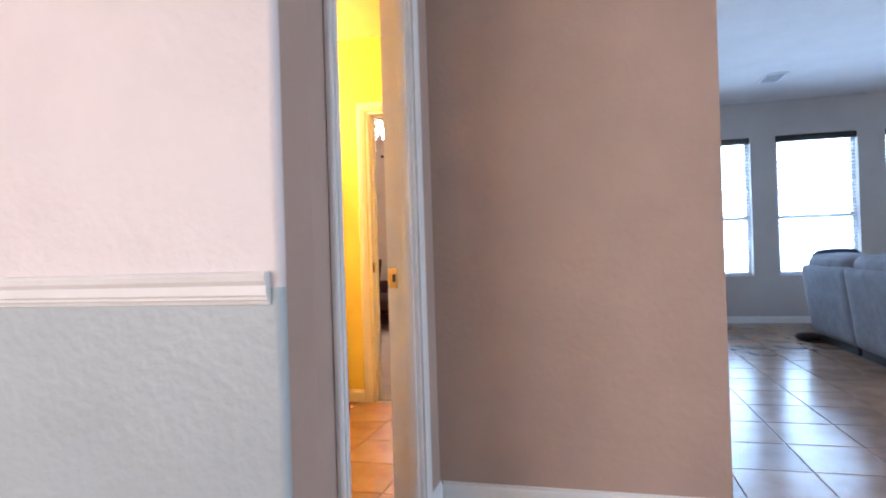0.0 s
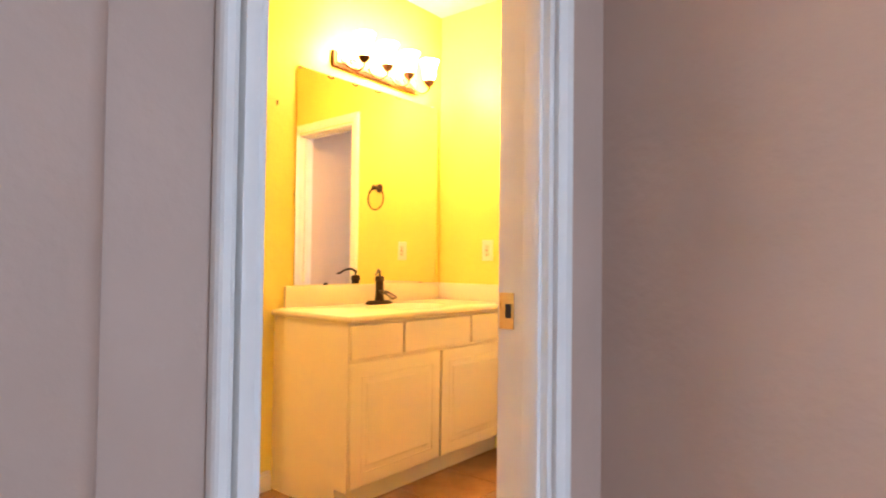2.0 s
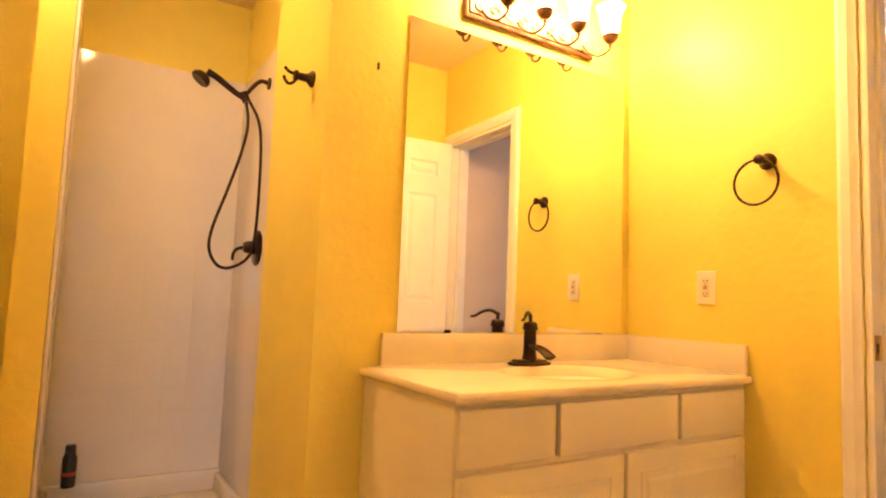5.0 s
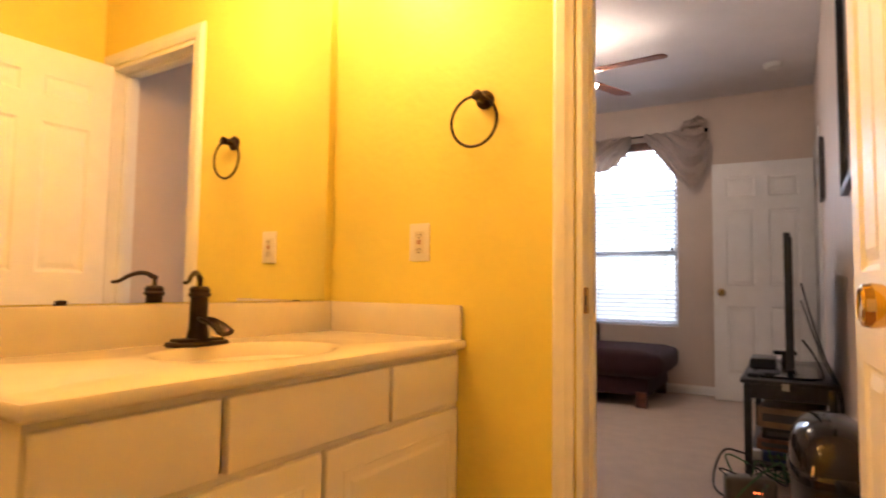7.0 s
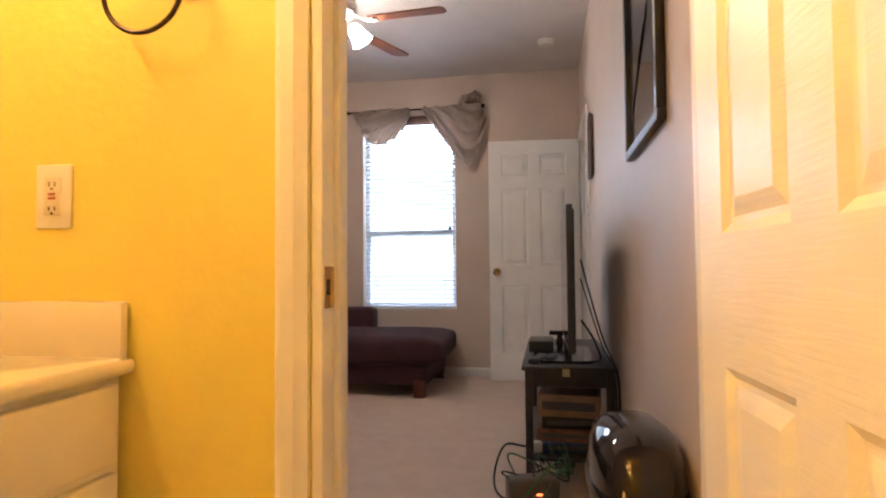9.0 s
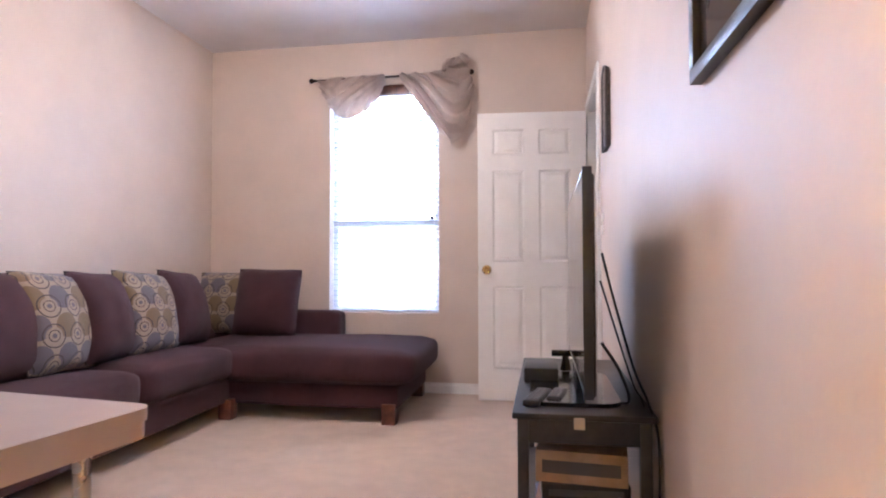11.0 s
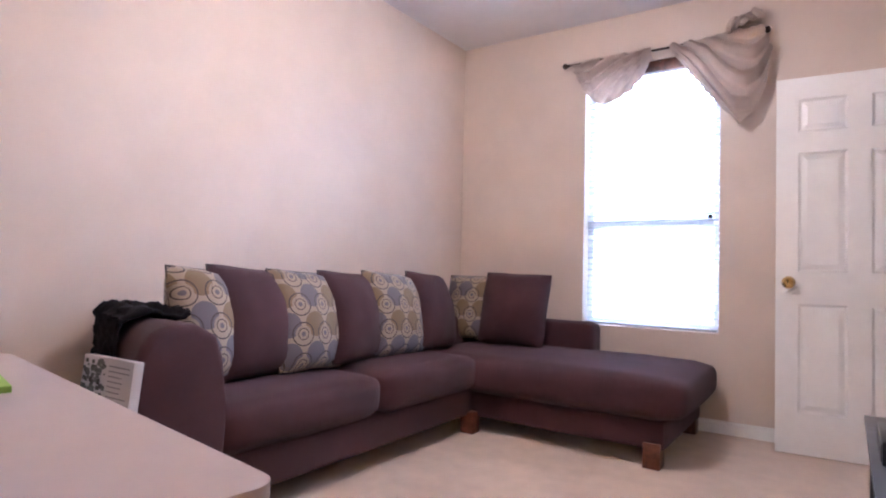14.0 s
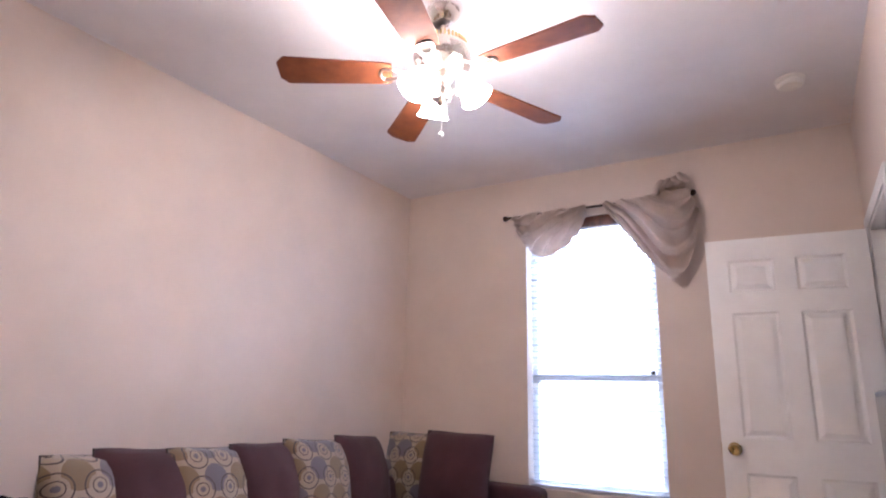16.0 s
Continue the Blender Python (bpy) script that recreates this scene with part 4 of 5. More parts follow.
def circle_fabric():
    """Cream cloth woven with overlapping grey and tan discs and dark rings."""
    m = bpy.data.materials.new("circle_pattern_fabric")
    m.use_nodes = True
    nt = m.node_tree
    p = nt.nodes["Principled BSDF"]
    tc = nt.nodes.new("ShaderNodeTexCoord")

    def math_node(op, a, b=None, c=None):
        nd = nt.nodes.new("ShaderNodeMath")
        nd.operation = op
        for i, v in enumerate((a, b, c)):
            if v is None:
                continue
            if isinstance(v, (int, float)):
                nd.inputs[i].default_value = v
            else:
                nt.links.new(v, nd.inputs[i])
        return nd.outputs[0]

    def mix(fac, a, b):
        nd = nt.nodes.new("ShaderNodeMix")
        nd.data_type = 'RGBA'
        for key, v in ((0, fac), (6, a), (7, b)):
            if isinstance(v, tuple):
                nd.inputs[key].default_value = v
            else:
                nt.links.new(v, nd.inputs[key])
        return nd.outputs[2]
    sep = nt.nodes.new("ShaderNodeSeparateXYZ")
    oi = nt.nodes.new("ShaderNodeObjectInfo")
    nt.links.new(tc.outputs["Object"], sep.inputs[0])
    shift = math_node('MULTIPLY', oi.outputs["Random"], 3.0)

    def cells(per, ox, oz):
        u = math_node('ADD', math_node('DIVIDE', sep.outputs[0], per), math_node('ADD', shift, ox))
        v = math_node('ADD', math_node('DIVIDE', sep.outputs[2], per), math_node('ADD', shift, oz))
        du = math_node('SUBTRACT', math_node('FRACT', u), 0.5)
        dv = math_node('SUBTRACT', math_node('FRACT', v), 0.5)
        r = math_node('SQRT', math_node('ADD', math_node('MULTIPLY', du, du), math_node('MULTIPLY', dv, dv)))
        comb = nt.nodes.new("ShaderNodeCombineXYZ")
        nt.links.new(math_node('FLOOR', u), comb.inputs[0]), nt.links.new(math_node('FLOOR', v), comb.inputs[1])
        wn_ = nt.nodes.new("ShaderNodeTexWhiteNoise")
        nt.links.new(comb.outputs[0], wn_.inputs[0])
        return r, wn_.outputs["Value"]

    cream, grey, tan, dark = (0.30, 0.235, 0.175, 1), (0.115, 0.10, 0.115, 1), (0.17, 0.115, 0.06, 1), (0.045, 0.032, 0.03, 1)
    r1, v1 = cells(0.135, 0.3, 0.1)
    disc_col = mix(math_node('GREATER_THAN', v1, 0.5), grey, tan)
    col = mix(math_node('LESS_THAN', r1, 0.42), cream, disc_col)
    r2, v2 = cells(0.135, 0.82, 0.42)
    halo = math_node('MULTIPLY', math_node('LESS_THAN', r2, 0.29), math_node('GREATER_THAN', r2, 0.12))
    col = mix(math_node('MULTIPLY', halo, 0.8), col, cream)
    for lo, hi in ((0.36, 0.40), (0.17, 0.20)):
        band = math_node('MULTIPLY', math_node('GREATER_THAN', r2, lo), math_node('LESS_THAN', r2, hi))
        col = mix(band, col, dark)
    col = mix(math_node('LESS_THAN', r2, 0.08), col, grey)
    nt.links.new(col, p.inputs["Base Color"])
    socket(p, "Roughness", 0.85), socket(p, "Sheen Weight", 0.2)
    wv = nt.nodes.new("ShaderNodeTexNoise")
    socket(wv, "Scale", 600.0)
    nt.links.new(tc.outputs["Object"], wv.inputs["Vector"])
    b = nt.nodes.new("ShaderNodeBump")
    socket(b, "Strength", 0.4), socket(b, "Distance", 0.002)
    nt.links.new(wv.outputs["Fac"], b.inputs["Height"])
    nt.links.new(b.outputs[0], p.inputs["Normal"])
    return m


M_CIRCLES = circle_fabric()

# sectional sofa with a chaise along the window wall
sofa = thing("sectional_sofa", "plum-brown microfibre sectional sofa with a chaise", "sofa")
for nm, d, r, pf, sd in (("base", (-3.48, -2.82, 5.72, 7.52, 0.10, 0.268), 0.03, 0.0, 1), ("chaise_base", (-3.48, -1.74, 7.50, 8.40, 0.09, 0.245), 0.03, 0.0, 2),
                         ("seat_cushion", (-3.30, -2.79, 5.80, 6.66, 0.262, 0.448), 0.06, 0.022, 3), ("seat_cushion", (-3.30, -2.78, 6.66, 7.50, 0.262, 0.453), 0.06, 0.022, 4),
                         ("chaise_cushion", (-3.30, -1.65, 7.45, 8.36, 0.238, 0.446), 0.07, 0.022, 5),
                         ("backrest", (-3.50, -3.27, 5.74, 8.40, 0.12, 0.64), 0.06, 0.0, 6), ("side_backrest", (-3.30, -2.37, 8.22, 8.41, 0.12, 0.625), 0.05, 0.0, 7)):
    bm = bmesh.new()
    soft_box(bm, *d, r=r, puff=pf, seed=sd * 3.1)
    part(nm, bm, M_FABRIC, sofa, "", 1.0)
bm = bmesh.new()
prof = [(5.48, 0.08), (5.478, 0.60), (5.488, 0.675), (5.525, 0.725), (5.59, 0.748), (5.69, 0.742), (5.765, 0.70), (5.795, 0.62), (5.80, 0.44), (5.80, 0.08)]
n_seg = 12
rows = []
for i in range(n_seg + 1):
    t = i / n_seg
    # the arm narrows towards the wall on its outer side
    squeeze = 1 - 0.68 * (1 - t)
    rows.append([bm.verts.new((-3.49 + 0.71 * t, 5.80 + (y - 5.80) * squeeze, z)) for y, z in prof])
for a, b in zip(rows, rows[1:]):
    for k in range(len(prof)):
        q = (k + 1) % len(prof)
        bm.faces.new((a[k], a[q], b[q], b[k]))
bm.faces.new(rows[0]), bm.faces.new(rows[-1][::-1])
bmesh.ops.bevel(bm, geom=[e for e in bm.edges if all(v in rows[-1] for v in e.verts)], offset=0.035, segments=4, profile=0.5, affect='EDGES')
part("arm", bm, M_FABRIC, sofa, "", 0.9)
for x, y in ((-1.80, 7.53), (-1.80, 8.34), (-2.83, 7.49), (-2.86, 5.60), (-3.44, 5.76), (-3.44, 8.34)):
    bm = bmesh.new()
    bx(bm, x - 0.042, x + 0.042, y - 0.042, y + 0.042, 0.006, 0.13, bevel=0.004)
    part("leg", bm, M_REDWOOD, sofa, "short square mahogany leg")

PZ = 0.665
for i, (x, y, rz, kind, sz, tilt) in enumerate(((-3.15, 6.00, -78, 1, 0.49, 14), (-3.15, 6.20, -82, 0, 0.50, 15), (-3.13, 6.48, -84, 1, 0.49, 15), (-3.15, 6.80, -82, 0, 0.49, 16),
                                                (-3.14, 7.14, -86, 1, 0.49, 16), (-3.16, 7.52, -84, 0, 0.49, 15), (-3.20, 8.12, -176, 1, 0.47, 10), (-2.85, 8.05, -181, 0, 0.50, 13))):
    # the front of a pillow is its local -y; it leans back against the sofa
    m = pose(x, y, 0.435 + sz / 2 * math.cos(radians(tilt)) + 0.02, 0, 0, rz + 180) @ pose(0, 0, 0, -tilt, (4, 4, 3, 3, 4, 4, 0, 1)[i], (4, -5, 3, 6, -4)[i % 5] * 0.5)
    if kind:
        pillow("throw_pillow", sz, 0.20, M_CIRCLES, "cream throw pillow with grey and tan circles, on the sofa", m, i)
    else:
        pillow("back_pillow", sz, 0.23, M_FABRIC, "plum-brown microfibre back pillow leaning on the sofa", m, i)

# black jacket over the sofa arm and a printed board leaning beside it
M_CLOTH = mat("black_cloth", (0.010, 0.009, 0.011), 0.9, var=0.2, scale=12, bump=0.5, bscale=200, spec=0.1)
bm = bmesh.new()
nu, nv = 30, 24
g = []
for i in range(nu + 1):
    t = i / nu
    row = []
    for j in range(nv + 1):
        s = j / nv
        x = -3.40 + 0.40 * s
        outer = 5.80 - 0.32 * (1 - 0.68 * (-2.78 - x) / 0.71)
        # over the arm's top from the seat side, down the outer side
        if t < 0.5:
            y, z = 5.80 + (outer - 5.80) * t / 0.5, 0.762 + 0.02 * math.sin(t * 16 + s * 3)
        else:
            y, z = outer - 0.018, 0.755 - (t - 0.5) * (0.50 + 0.12 * math.sin(s * 6))
        w = noise.noise_vector(Vector((s * 5, t * 7, 2))) * 0.035 + noise.noise_vector(Vector((s * 12, t * 15, 7))) * 0.014
        row.append(bm.verts.new((x + w.x, y - abs(w.y), z + abs(w.z) * 0.8)))
    g.append(row)
for i in range(nu):
    for j in range(nv):
        bm.faces.new((g[i][j], g[i + 1][j], g[i + 1][j + 1], g[i][j + 1]))
jk = tagged(part("jacket", bm, M_CLOTH, None, "", 1.2), "crumpled black jacket draped over the sofa arm", "jacket")
md = jk.modifiers.new("thick", 'SOLIDIFY')
md.thickness = 0.012

board = thing("printed_box", "flat white box with grey print leaning on the sofa arm", "box", pose(-2.875, 5.395, 0.006, -6, 0, 2))
box_part("box", (-0.14, 0.14, -0.016, 0.016, 0, 0.645), mat("white_card", (0.50, 0.48, 0.47), 0.6, var=0.06), board, "", 0.003)
bm = bmesh.new()
rp = random.Random(7)
for k in range(300):
    x, z = rp.uniform(-0.137, -0.01), rp.uniform(0.10, 0.625)
    s = rp.uniform(0.007, 0.020)
    bx(bm, x, min(x + s, 0.0), -0.0176, -0.0166 - rp.random() * 0.0006, z, z + s * 0.8)
part("picture_patch", bm, mat("dark_grey_print", (0.12, 0.13, 0.12), 0.6, var=0.5, scale=40), board, "dark mottled picture print")["kind"] = "stuff"
bm = bmesh.new()
for k in range(26):
    z = 0.62 - k * 0.015
    bx(bm, 0.012, 0.012 + rp.uniform(0.07, 0.115), -0.0176, -0.0166, z, z + 0.004)
part("text_lines", bm, mat("grey_print", (0.25, 0.24, 0.24), 0.6), board, "unreadable grey print lines")
bm = bmesh.new()
c = [bm.verts.new((x * 0.7, -0.0182, z + 0.10)) for x, z in ((-0.05, 0.18), (0.03, 0.18), (0.035, 0.34), (0.005, 0.31), (-0.02, 0.43), (-0.035, 0.33), (-0.07, 0.34))]
f = bm.faces.new(c)
bmesh.ops.extrude_face_region(bm, geom=[f])
part("pale_shape", bm, mat("pale_print", (0.66, 0.64, 0.63), 0.6), board, "pale pointed print shape")

# pale work table near the doorway
tbl = thing("side_table", "beige laminate table with a rounded moulded edge", "table", pose(-1.52, 4.962, 0, 0, 0, -8))
M_LAM = mat("beige_laminate", (0.43, 0.35, 0.325), 0.45, var=0.04, scale=10)


def rounded_slab(bm, x0, x1, y0, y1, z0, z1, r, seg=8):
    pts = []
    for cx, cy, a0 in ((x1 - r, y1 - r, 0), (x0 + r, y1 - r, 90), (x0 + r, y0 + r, 180), (x1 - r, y0 + r, 270)):
        for k in range(seg + 1):
            a = radians(a0 + 90 * k / seg)
            pts.append((cx + r * math.cos(a), cy + r * math.sin(a)))
    lo, hi = [bm.verts.new((*p, z0)) for p in pts], [bm.verts.new((*p, z1)) for p in pts]
    for k in range(len(pts)):
        q = (k + 1) % len(pts)
        bm.faces.new((lo[k], lo[q], hi[q], hi[k]))
    bm.faces.new(lo[::-1]), bm.faces.new(hi)


bm = bmesh.new()
rounded_slab(bm, -1.22, 0, -0.61, 0, 0.690, 0.711, 0.035)
part("top", bm, M_LAM, tbl, "", 0.5)
bm = bmesh.new()
rounded_slab(bm, -1.217, -0.003, -0.607, -0.003, 0.662, 0.690, 0.034)
part("edge_band", bm, M_LAM, tbl, "", 0.5)
for x, y in ((-0.08, -0.07), (-1.14, -0.07), (-0.08, -0.54), (-1.14, -0.54)):
    bm = bmesh.new()
    cyl(bm, 0.014, 0.66, Matrix.Translation((x, y, 0.334)), 14)
    part("leg", bm, M_NICKEL, tbl, "tubular metal leg")

# green pad with a card on the work table
M_GREENPAD = mat("green_paper", (0.28, 0.48, 0.08), 0.7, var=0.08)
pad = thing("note_pad", "bright green note pad with white cards on the beige table", "note pad", pose(-2.33, 4.93, 0.7112, 0, 0, -12))
box_part("pad", (-0.11, 0.11, -0.05, 0.05, 0, 0.012), M_GREENPAD, pad, "", 0.001)
box_part("card", (-0.10, 0.055, -0.042, 0.02, 0.0122, 0.0142), mat("white_card_stock", (0.75, 0.74, 0.72), 0.6), pad, "white printed card")
box_part("print_bar", (-0.06, 0.045, -0.035, -0.022, 0.0143, 0.0149), mat("dark_print", (0.08, 0.08, 0.08), 0.6), pad, "dark print bar")

# television table
tt = thing("television_table", "black wooden console table under the television", "table")
TX0, TX1, TY0, TY1, TZ = -0.975, -0.580, 5.75, 6.78, 0.531
box_part("top", (TX0, TX1, TY0, TY1, TZ - 0.018, TZ), M_DARKWOOD, tt, "", 0.003)
for dd in ((TX0 + 0.02, TX0 + 0.036, TY0 + 0.03, TY1 - 0.03), (TX1 - 0.036, TX1 - 0.02, TY0 + 0.03, TY1 - 0.03), (TX0 + 0.036, TX1 - 0.036, TY0 + 0.02, TY0 + 0.036), (TX0 + 0.036, TX1 - 0.036, TY1 - 0.036, TY1 - 0.02)):
    box_part("apron", (*dd, TZ - 0.088, TZ - 0.018), M_DARKWOOD, tt, "", 0.002)
for x in (TX0 + 0.03, TX1 - 0.03):
    for y in (TY0 + 0.03, TY1 - 0.03):
        box_part("leg", (x - 0.016, x + 0.016, y - 0.016, y + 0.016, 0.006, TZ - 0.018), M_DARKWOOD, tt, "", 0.002)
box_part("shelf", (TX0 + 0.02, TX1 - 0.02, TY0 + 0.03, TY1 - 0.03, 0.13, 0.145), M_DARKWOOD, tt, "", 0.002)

tv = thing("television", "flat-screen television with a thin black bezel, switched off", "television")
M_SCREEN = mat("dark_glossy_screen", (0.015, 0.015, 0.018), 0.08, var=0.0)
M_GLOSS = mat("glossy_black_plastic", (0.010, 0.010, 0.012), 0.12, var=0.1)
bm = bmesh.new()
bx(bm, -0.782, -0.764, 5.625, 6.595, 0.600, 1.200, bevel=0.004)
part("bezel", bm, M_BLACK, tv)
box_part("screen", (-0.7835, -0.781, 5.640, 6.580, 0.622, 1.186), M_SCREEN, tv)
bm = bmesh.new()
bx(bm, -0.766, -0.752, 5.632, 6.588, 0.602, 1.185, bevel=0.008)
part("back_shell", bm, M_BLACK, tv)
bm = bmesh.new()
bx(bm, -0.785, -0.755, 6.02, 6.20, TZ + 0.008, 0.61, bevel=0.006)
rounded_slab(bm, -0.93, -0.66, 5.84, 6.38, TZ, TZ + 0.012, 0.06)
part("stand", bm, M_GLOSS, tv)
bm = bmesh.new()
bx(bm, -0.785, -0.760, 5.620, 5.626, 0.600, 1.200, bevel=0.001)
part("edge_trim", bm, mat("smoked_clear_edge", (0.03, 0.035, 0.045), 0.3), tv, "smoky reflective edge")
box_part("sticker", (-0.805, -0.775, TY0 - 0.0025, TY0 - 0.0005, TZ - 0.040, TZ - 0.008), mat("cream_sticker", (0.45, 0.42, 0.36), 0.6), tt, "small pale tag")

# things on the television table
cable_box = thing("set_top_box", "black set-top box on the television table", "electronics")
box_part("case", (-0.955, -0.835, 6.18, 6.42, TZ, TZ + 0.055), M_BLACK, cable_box, "", 0.005)
box_part("front_panel", (-0.9565, -0.955, 6.19, 6.41, TZ + 0.008, TZ + 0.046), M_GLOSS, cable_box)


M_RUBBER = mat("grey_rubber", (0.16, 0.16, 0.17), 0.6)


def remote(m, w, l):
    d = thing("remote_control", "black remote control with grey buttons", "remote", m, "remotes on the table")
    bm = bmesh.new()
    bx(bm, -w / 2, w / 2, -l / 2, l / 2, 0, 0.020, bevel=0.006, seg=3)
    part("body", bm, M_BLACK, d)
    bm = bmesh.new()
    for r_ in range(7):
        for c_ in range(3):
            bx(bm, (c_ - 1) * w * 0.28 - w * 0.09, (c_ - 1) * w * 0.28 + w * 0.09, -l * 0.4 + r_ * l * 0.115, -l * 0.4 + r_ * l * 0.115 + l * 0.06, 0.019, 0.0225, bevel=0.0008)
    part("keypad", bm, M_RUBBER, d, "grey rubber keypad")["kind"] = "stuff"
    return d


remote(pose(-0.905, 5.92, TZ, 0, 0, -12), 0.050, 0.20)
remote(pose(-0.845, 5.955, TZ, 0, 0, -10), 0.044, 0.15)
sensor = thing("sensor_bar", "black motion camera bar on the television stand", "electronics")
box_part("bar", (-0.855, -0.740, 6.47, 6.50, TZ + 0.055, TZ + 0.078), M_GLOSS, sensor, "", 0.004)
bm = bmesh.new()
cyl(bm, 0.022, 0.058, Matrix.Translation((-0.80, 6.485, TZ + 0.029)), 16, 0.012)
part("foot", bm, M_GLOSS, sensor)


def cable(ctrl, r, label="black power cable hanging behind the television", name="cable", material=None):
    bm = bmesh.new()
    tube(bm, curve_pts(ctrl, 44), r, 7)
    return tagged(part(name, bm, material or M_BLACK, None, "", 1.0), label, "cable", "cables")


cable([(-0.72, 5.80, 0.98), (-0.69, 5.79, 0.85), (-0.64, 5.78, 0.66), (-0.60, 5.79, 0.56), (-0.572, 5.80, 0.45), (-0.58, 5.78, 0.20), (-0.62, 5.72, 0.02)], 0.0038)
cable([(-0.72, 5.86, 0.90), (-0.68, 5.85, 0.76), (-0.63, 5.86, 0.60), (-0.60, 5.88, 0.54), (-0.575, 5.9, 0.42), (-0.59, 5.86, 0.15), (-0.66, 5.7, 0.015)], 0.0032)
cable([(-0.72, 5.84, 0.72), (-0.67, 5.85, 0.64), (-0.64, 5.88, 0.545), (-0.70, 5.93, 0.538), (-0.74, 6.0, 0.54)], 0.005)
cable([(-0.66, 5.70, 0.016), (-0.86, 5.60, 0.014), (-1.05, 5.66, 0.012), (-1.10, 5.80, 0.05), (-1.06, 5.88, 0.16), (-0.97, 5.90, 0.155), (-0.90, 5.95, 0.15)], 0.005, "black looped cable on the carpet")
M_GREENWIRE = mat("green_wire", (0.05, 0.16, 0.06), 0.5)
rw = random.Random(11)
for k in range(9):
    a, b_ = (-0.97 + rw.uniform(-0.08, 0.08), 5.52 + rw.uniform(-0.1, 0.1)), (-0.84 + rw.uniform(-0.08, 0.08), 5.72 + rw.uniform(-0.1, 0.15))
    mid = ((a[0] + b_[0]) / 2 + rw.uniform(-0.12, 0.12), (a[1] + b_[1]) / 2 + rw.uniform(-0.1, 0.1))
    cable([(a[0], a[1], 0.012), (a[0] + 0.05, a[1] + 0.03, 0.10), (mid[0], mid[1], 0.16 + rw.uniform(-0.03, 0.06)), (b_[0], b_[1], 0.10), (b_[0] - 0.03, b_[1] + 0.06, 0.20)], 0.0035,
          ("tangled green wire over the power strip", "tangled black wire beside the table leg")[k % 2], "wire", (M_GREENWIRE, M_BLACK)[k % 2])

modem = thing("modem", "dark grey modem with two red lights on the carpet", "electronics", pose(-0.93, 5.56, 0.006, 0, 0, 14))
bm = bmesh.new()
bx(bm, -0.10, 0.10, -0.05, 0.05, 0, 0.135, bevel=0.02, seg=4)
part("case", bm, mat("olive_grey_plastic", (0.12, 0.10, 0.065), 0.4), modem)
M_LED = glow("red_led", (1.0, 0.12, 0.03), 8)
for dx in (0.010, 0.022, 0.034):
    box_part("indicator_light", (dx - 0.003, dx + 0.003, -0.0515, -0.0495, 0.078, 0.084), M_LED, modem, "small red light")


def stack_box(name, dims, material, label, m, flap=False):
    d = thing(name, label, "box", m)
    w, l, h = dims
    box_part("carton", (-w / 2, w / 2, -l / 2, l / 2, 0, h), material, d, "", 0.002)
    bm = bmesh.new()
    bx(bm, -w / 2 + 0.02, w / 2 - 0.02, -l / 2 - 0.0012, -l / 2 + 0.001, h * 0.3, h * 0.7)
    part("print_block", bm, mat("dark_print", (0.08, 0.06, 0.05), 0.6) if "dark_print" not in bpy.data.materials else bpy.data.materials["dark_print"], d, "unreadable dark print")
    return d


M_CARD = mat("brown_card", (0.40, 0.27, 0.17), 0.75, var=0.15, scale=12)
M_BLUEBOX = mat("blue_printed_card", (0.03, 0.05, 0.16), 0.45, var=0.3, scale=20)
M_REDBOX = mat("brown_red_card", (0.22, 0.10, 0.06), 0.6, var=0.25, scale=20)
stack_box("game_box", (0.27, 0.34, 0.045), M_BLUEBOX, "blue printed game box on the lower shelf", pose(-0.77, 6.02, 0.145, 0, 0, 5))
stack_box("game_box", (0.28, 0.33, 0.05), M_REDBOX, "red-brown printed box stacked on the lower shelf", pose(-0.765, 6.03, 0.190, 0, 0, -4))
stack_box("console_case", (0.26, 0.22, 0.05), M_BLACK, "black game console stacked under the table", pose(-0.77, 6.00, 0.240, 0, 0, 3))
stack_box("shipping_box", (0.27, 0.26, 0.095), M_CARD, "brown cardboard box with dark marks under the table", pose(-0.765, 6.02, 0.290, 0, 0, -6))
lump = thing("power_adapter", "white and red power adapters heaped on the shelf", "adapter", pose(-0.92, 5.86, 0.145, 0, 0, 20))
for k, (dx, dy, w, mm) in enumerate(((0, 0, 0.045, M_PLASTIC), (0.045, 0.02, 0.035, mat("red_plastic", (0.35, 0.06, 0.04), 0.4)), (0.01, 0.05, 0.04, M_BLACK))):
    box_part("adapter", (dx - w / 2, dx + w / 2, dy - w / 2, dy + w / 2, 0, w), mm, lump, "", 0.005)

# waste bin with a domed lid
bin_ = thing("waste_bin", "black waste bin with a glossy domed lid", "bin", Matrix.Translation((-0.672, 4.665, 0.006)))


def oval_loft(bm, prof, a, b, seg=36, power=2.6):
    rings = []
    for s, z in prof:
        rg = []
        for k in range(seg):
            t = 2 * math.pi * k / seg
            c, q = math.cos(t), math.sin(t)
            rg.append(bm.verts.new((a * s * math.copysign(abs(c) ** (2 / power), c), b * s * math.copysign(abs(q) ** (2 / power), q), z)))
        rings.append(rg)
    for p, q in zip(rings, rings[1:]):
        for k in range(seg):
            bm.faces.new((p[k], p[(k + 1) % seg], q[(k + 1) % seg], q[k]))
    bm.faces.new(rings[0][::-1]), bm.faces.new(rings[-1])


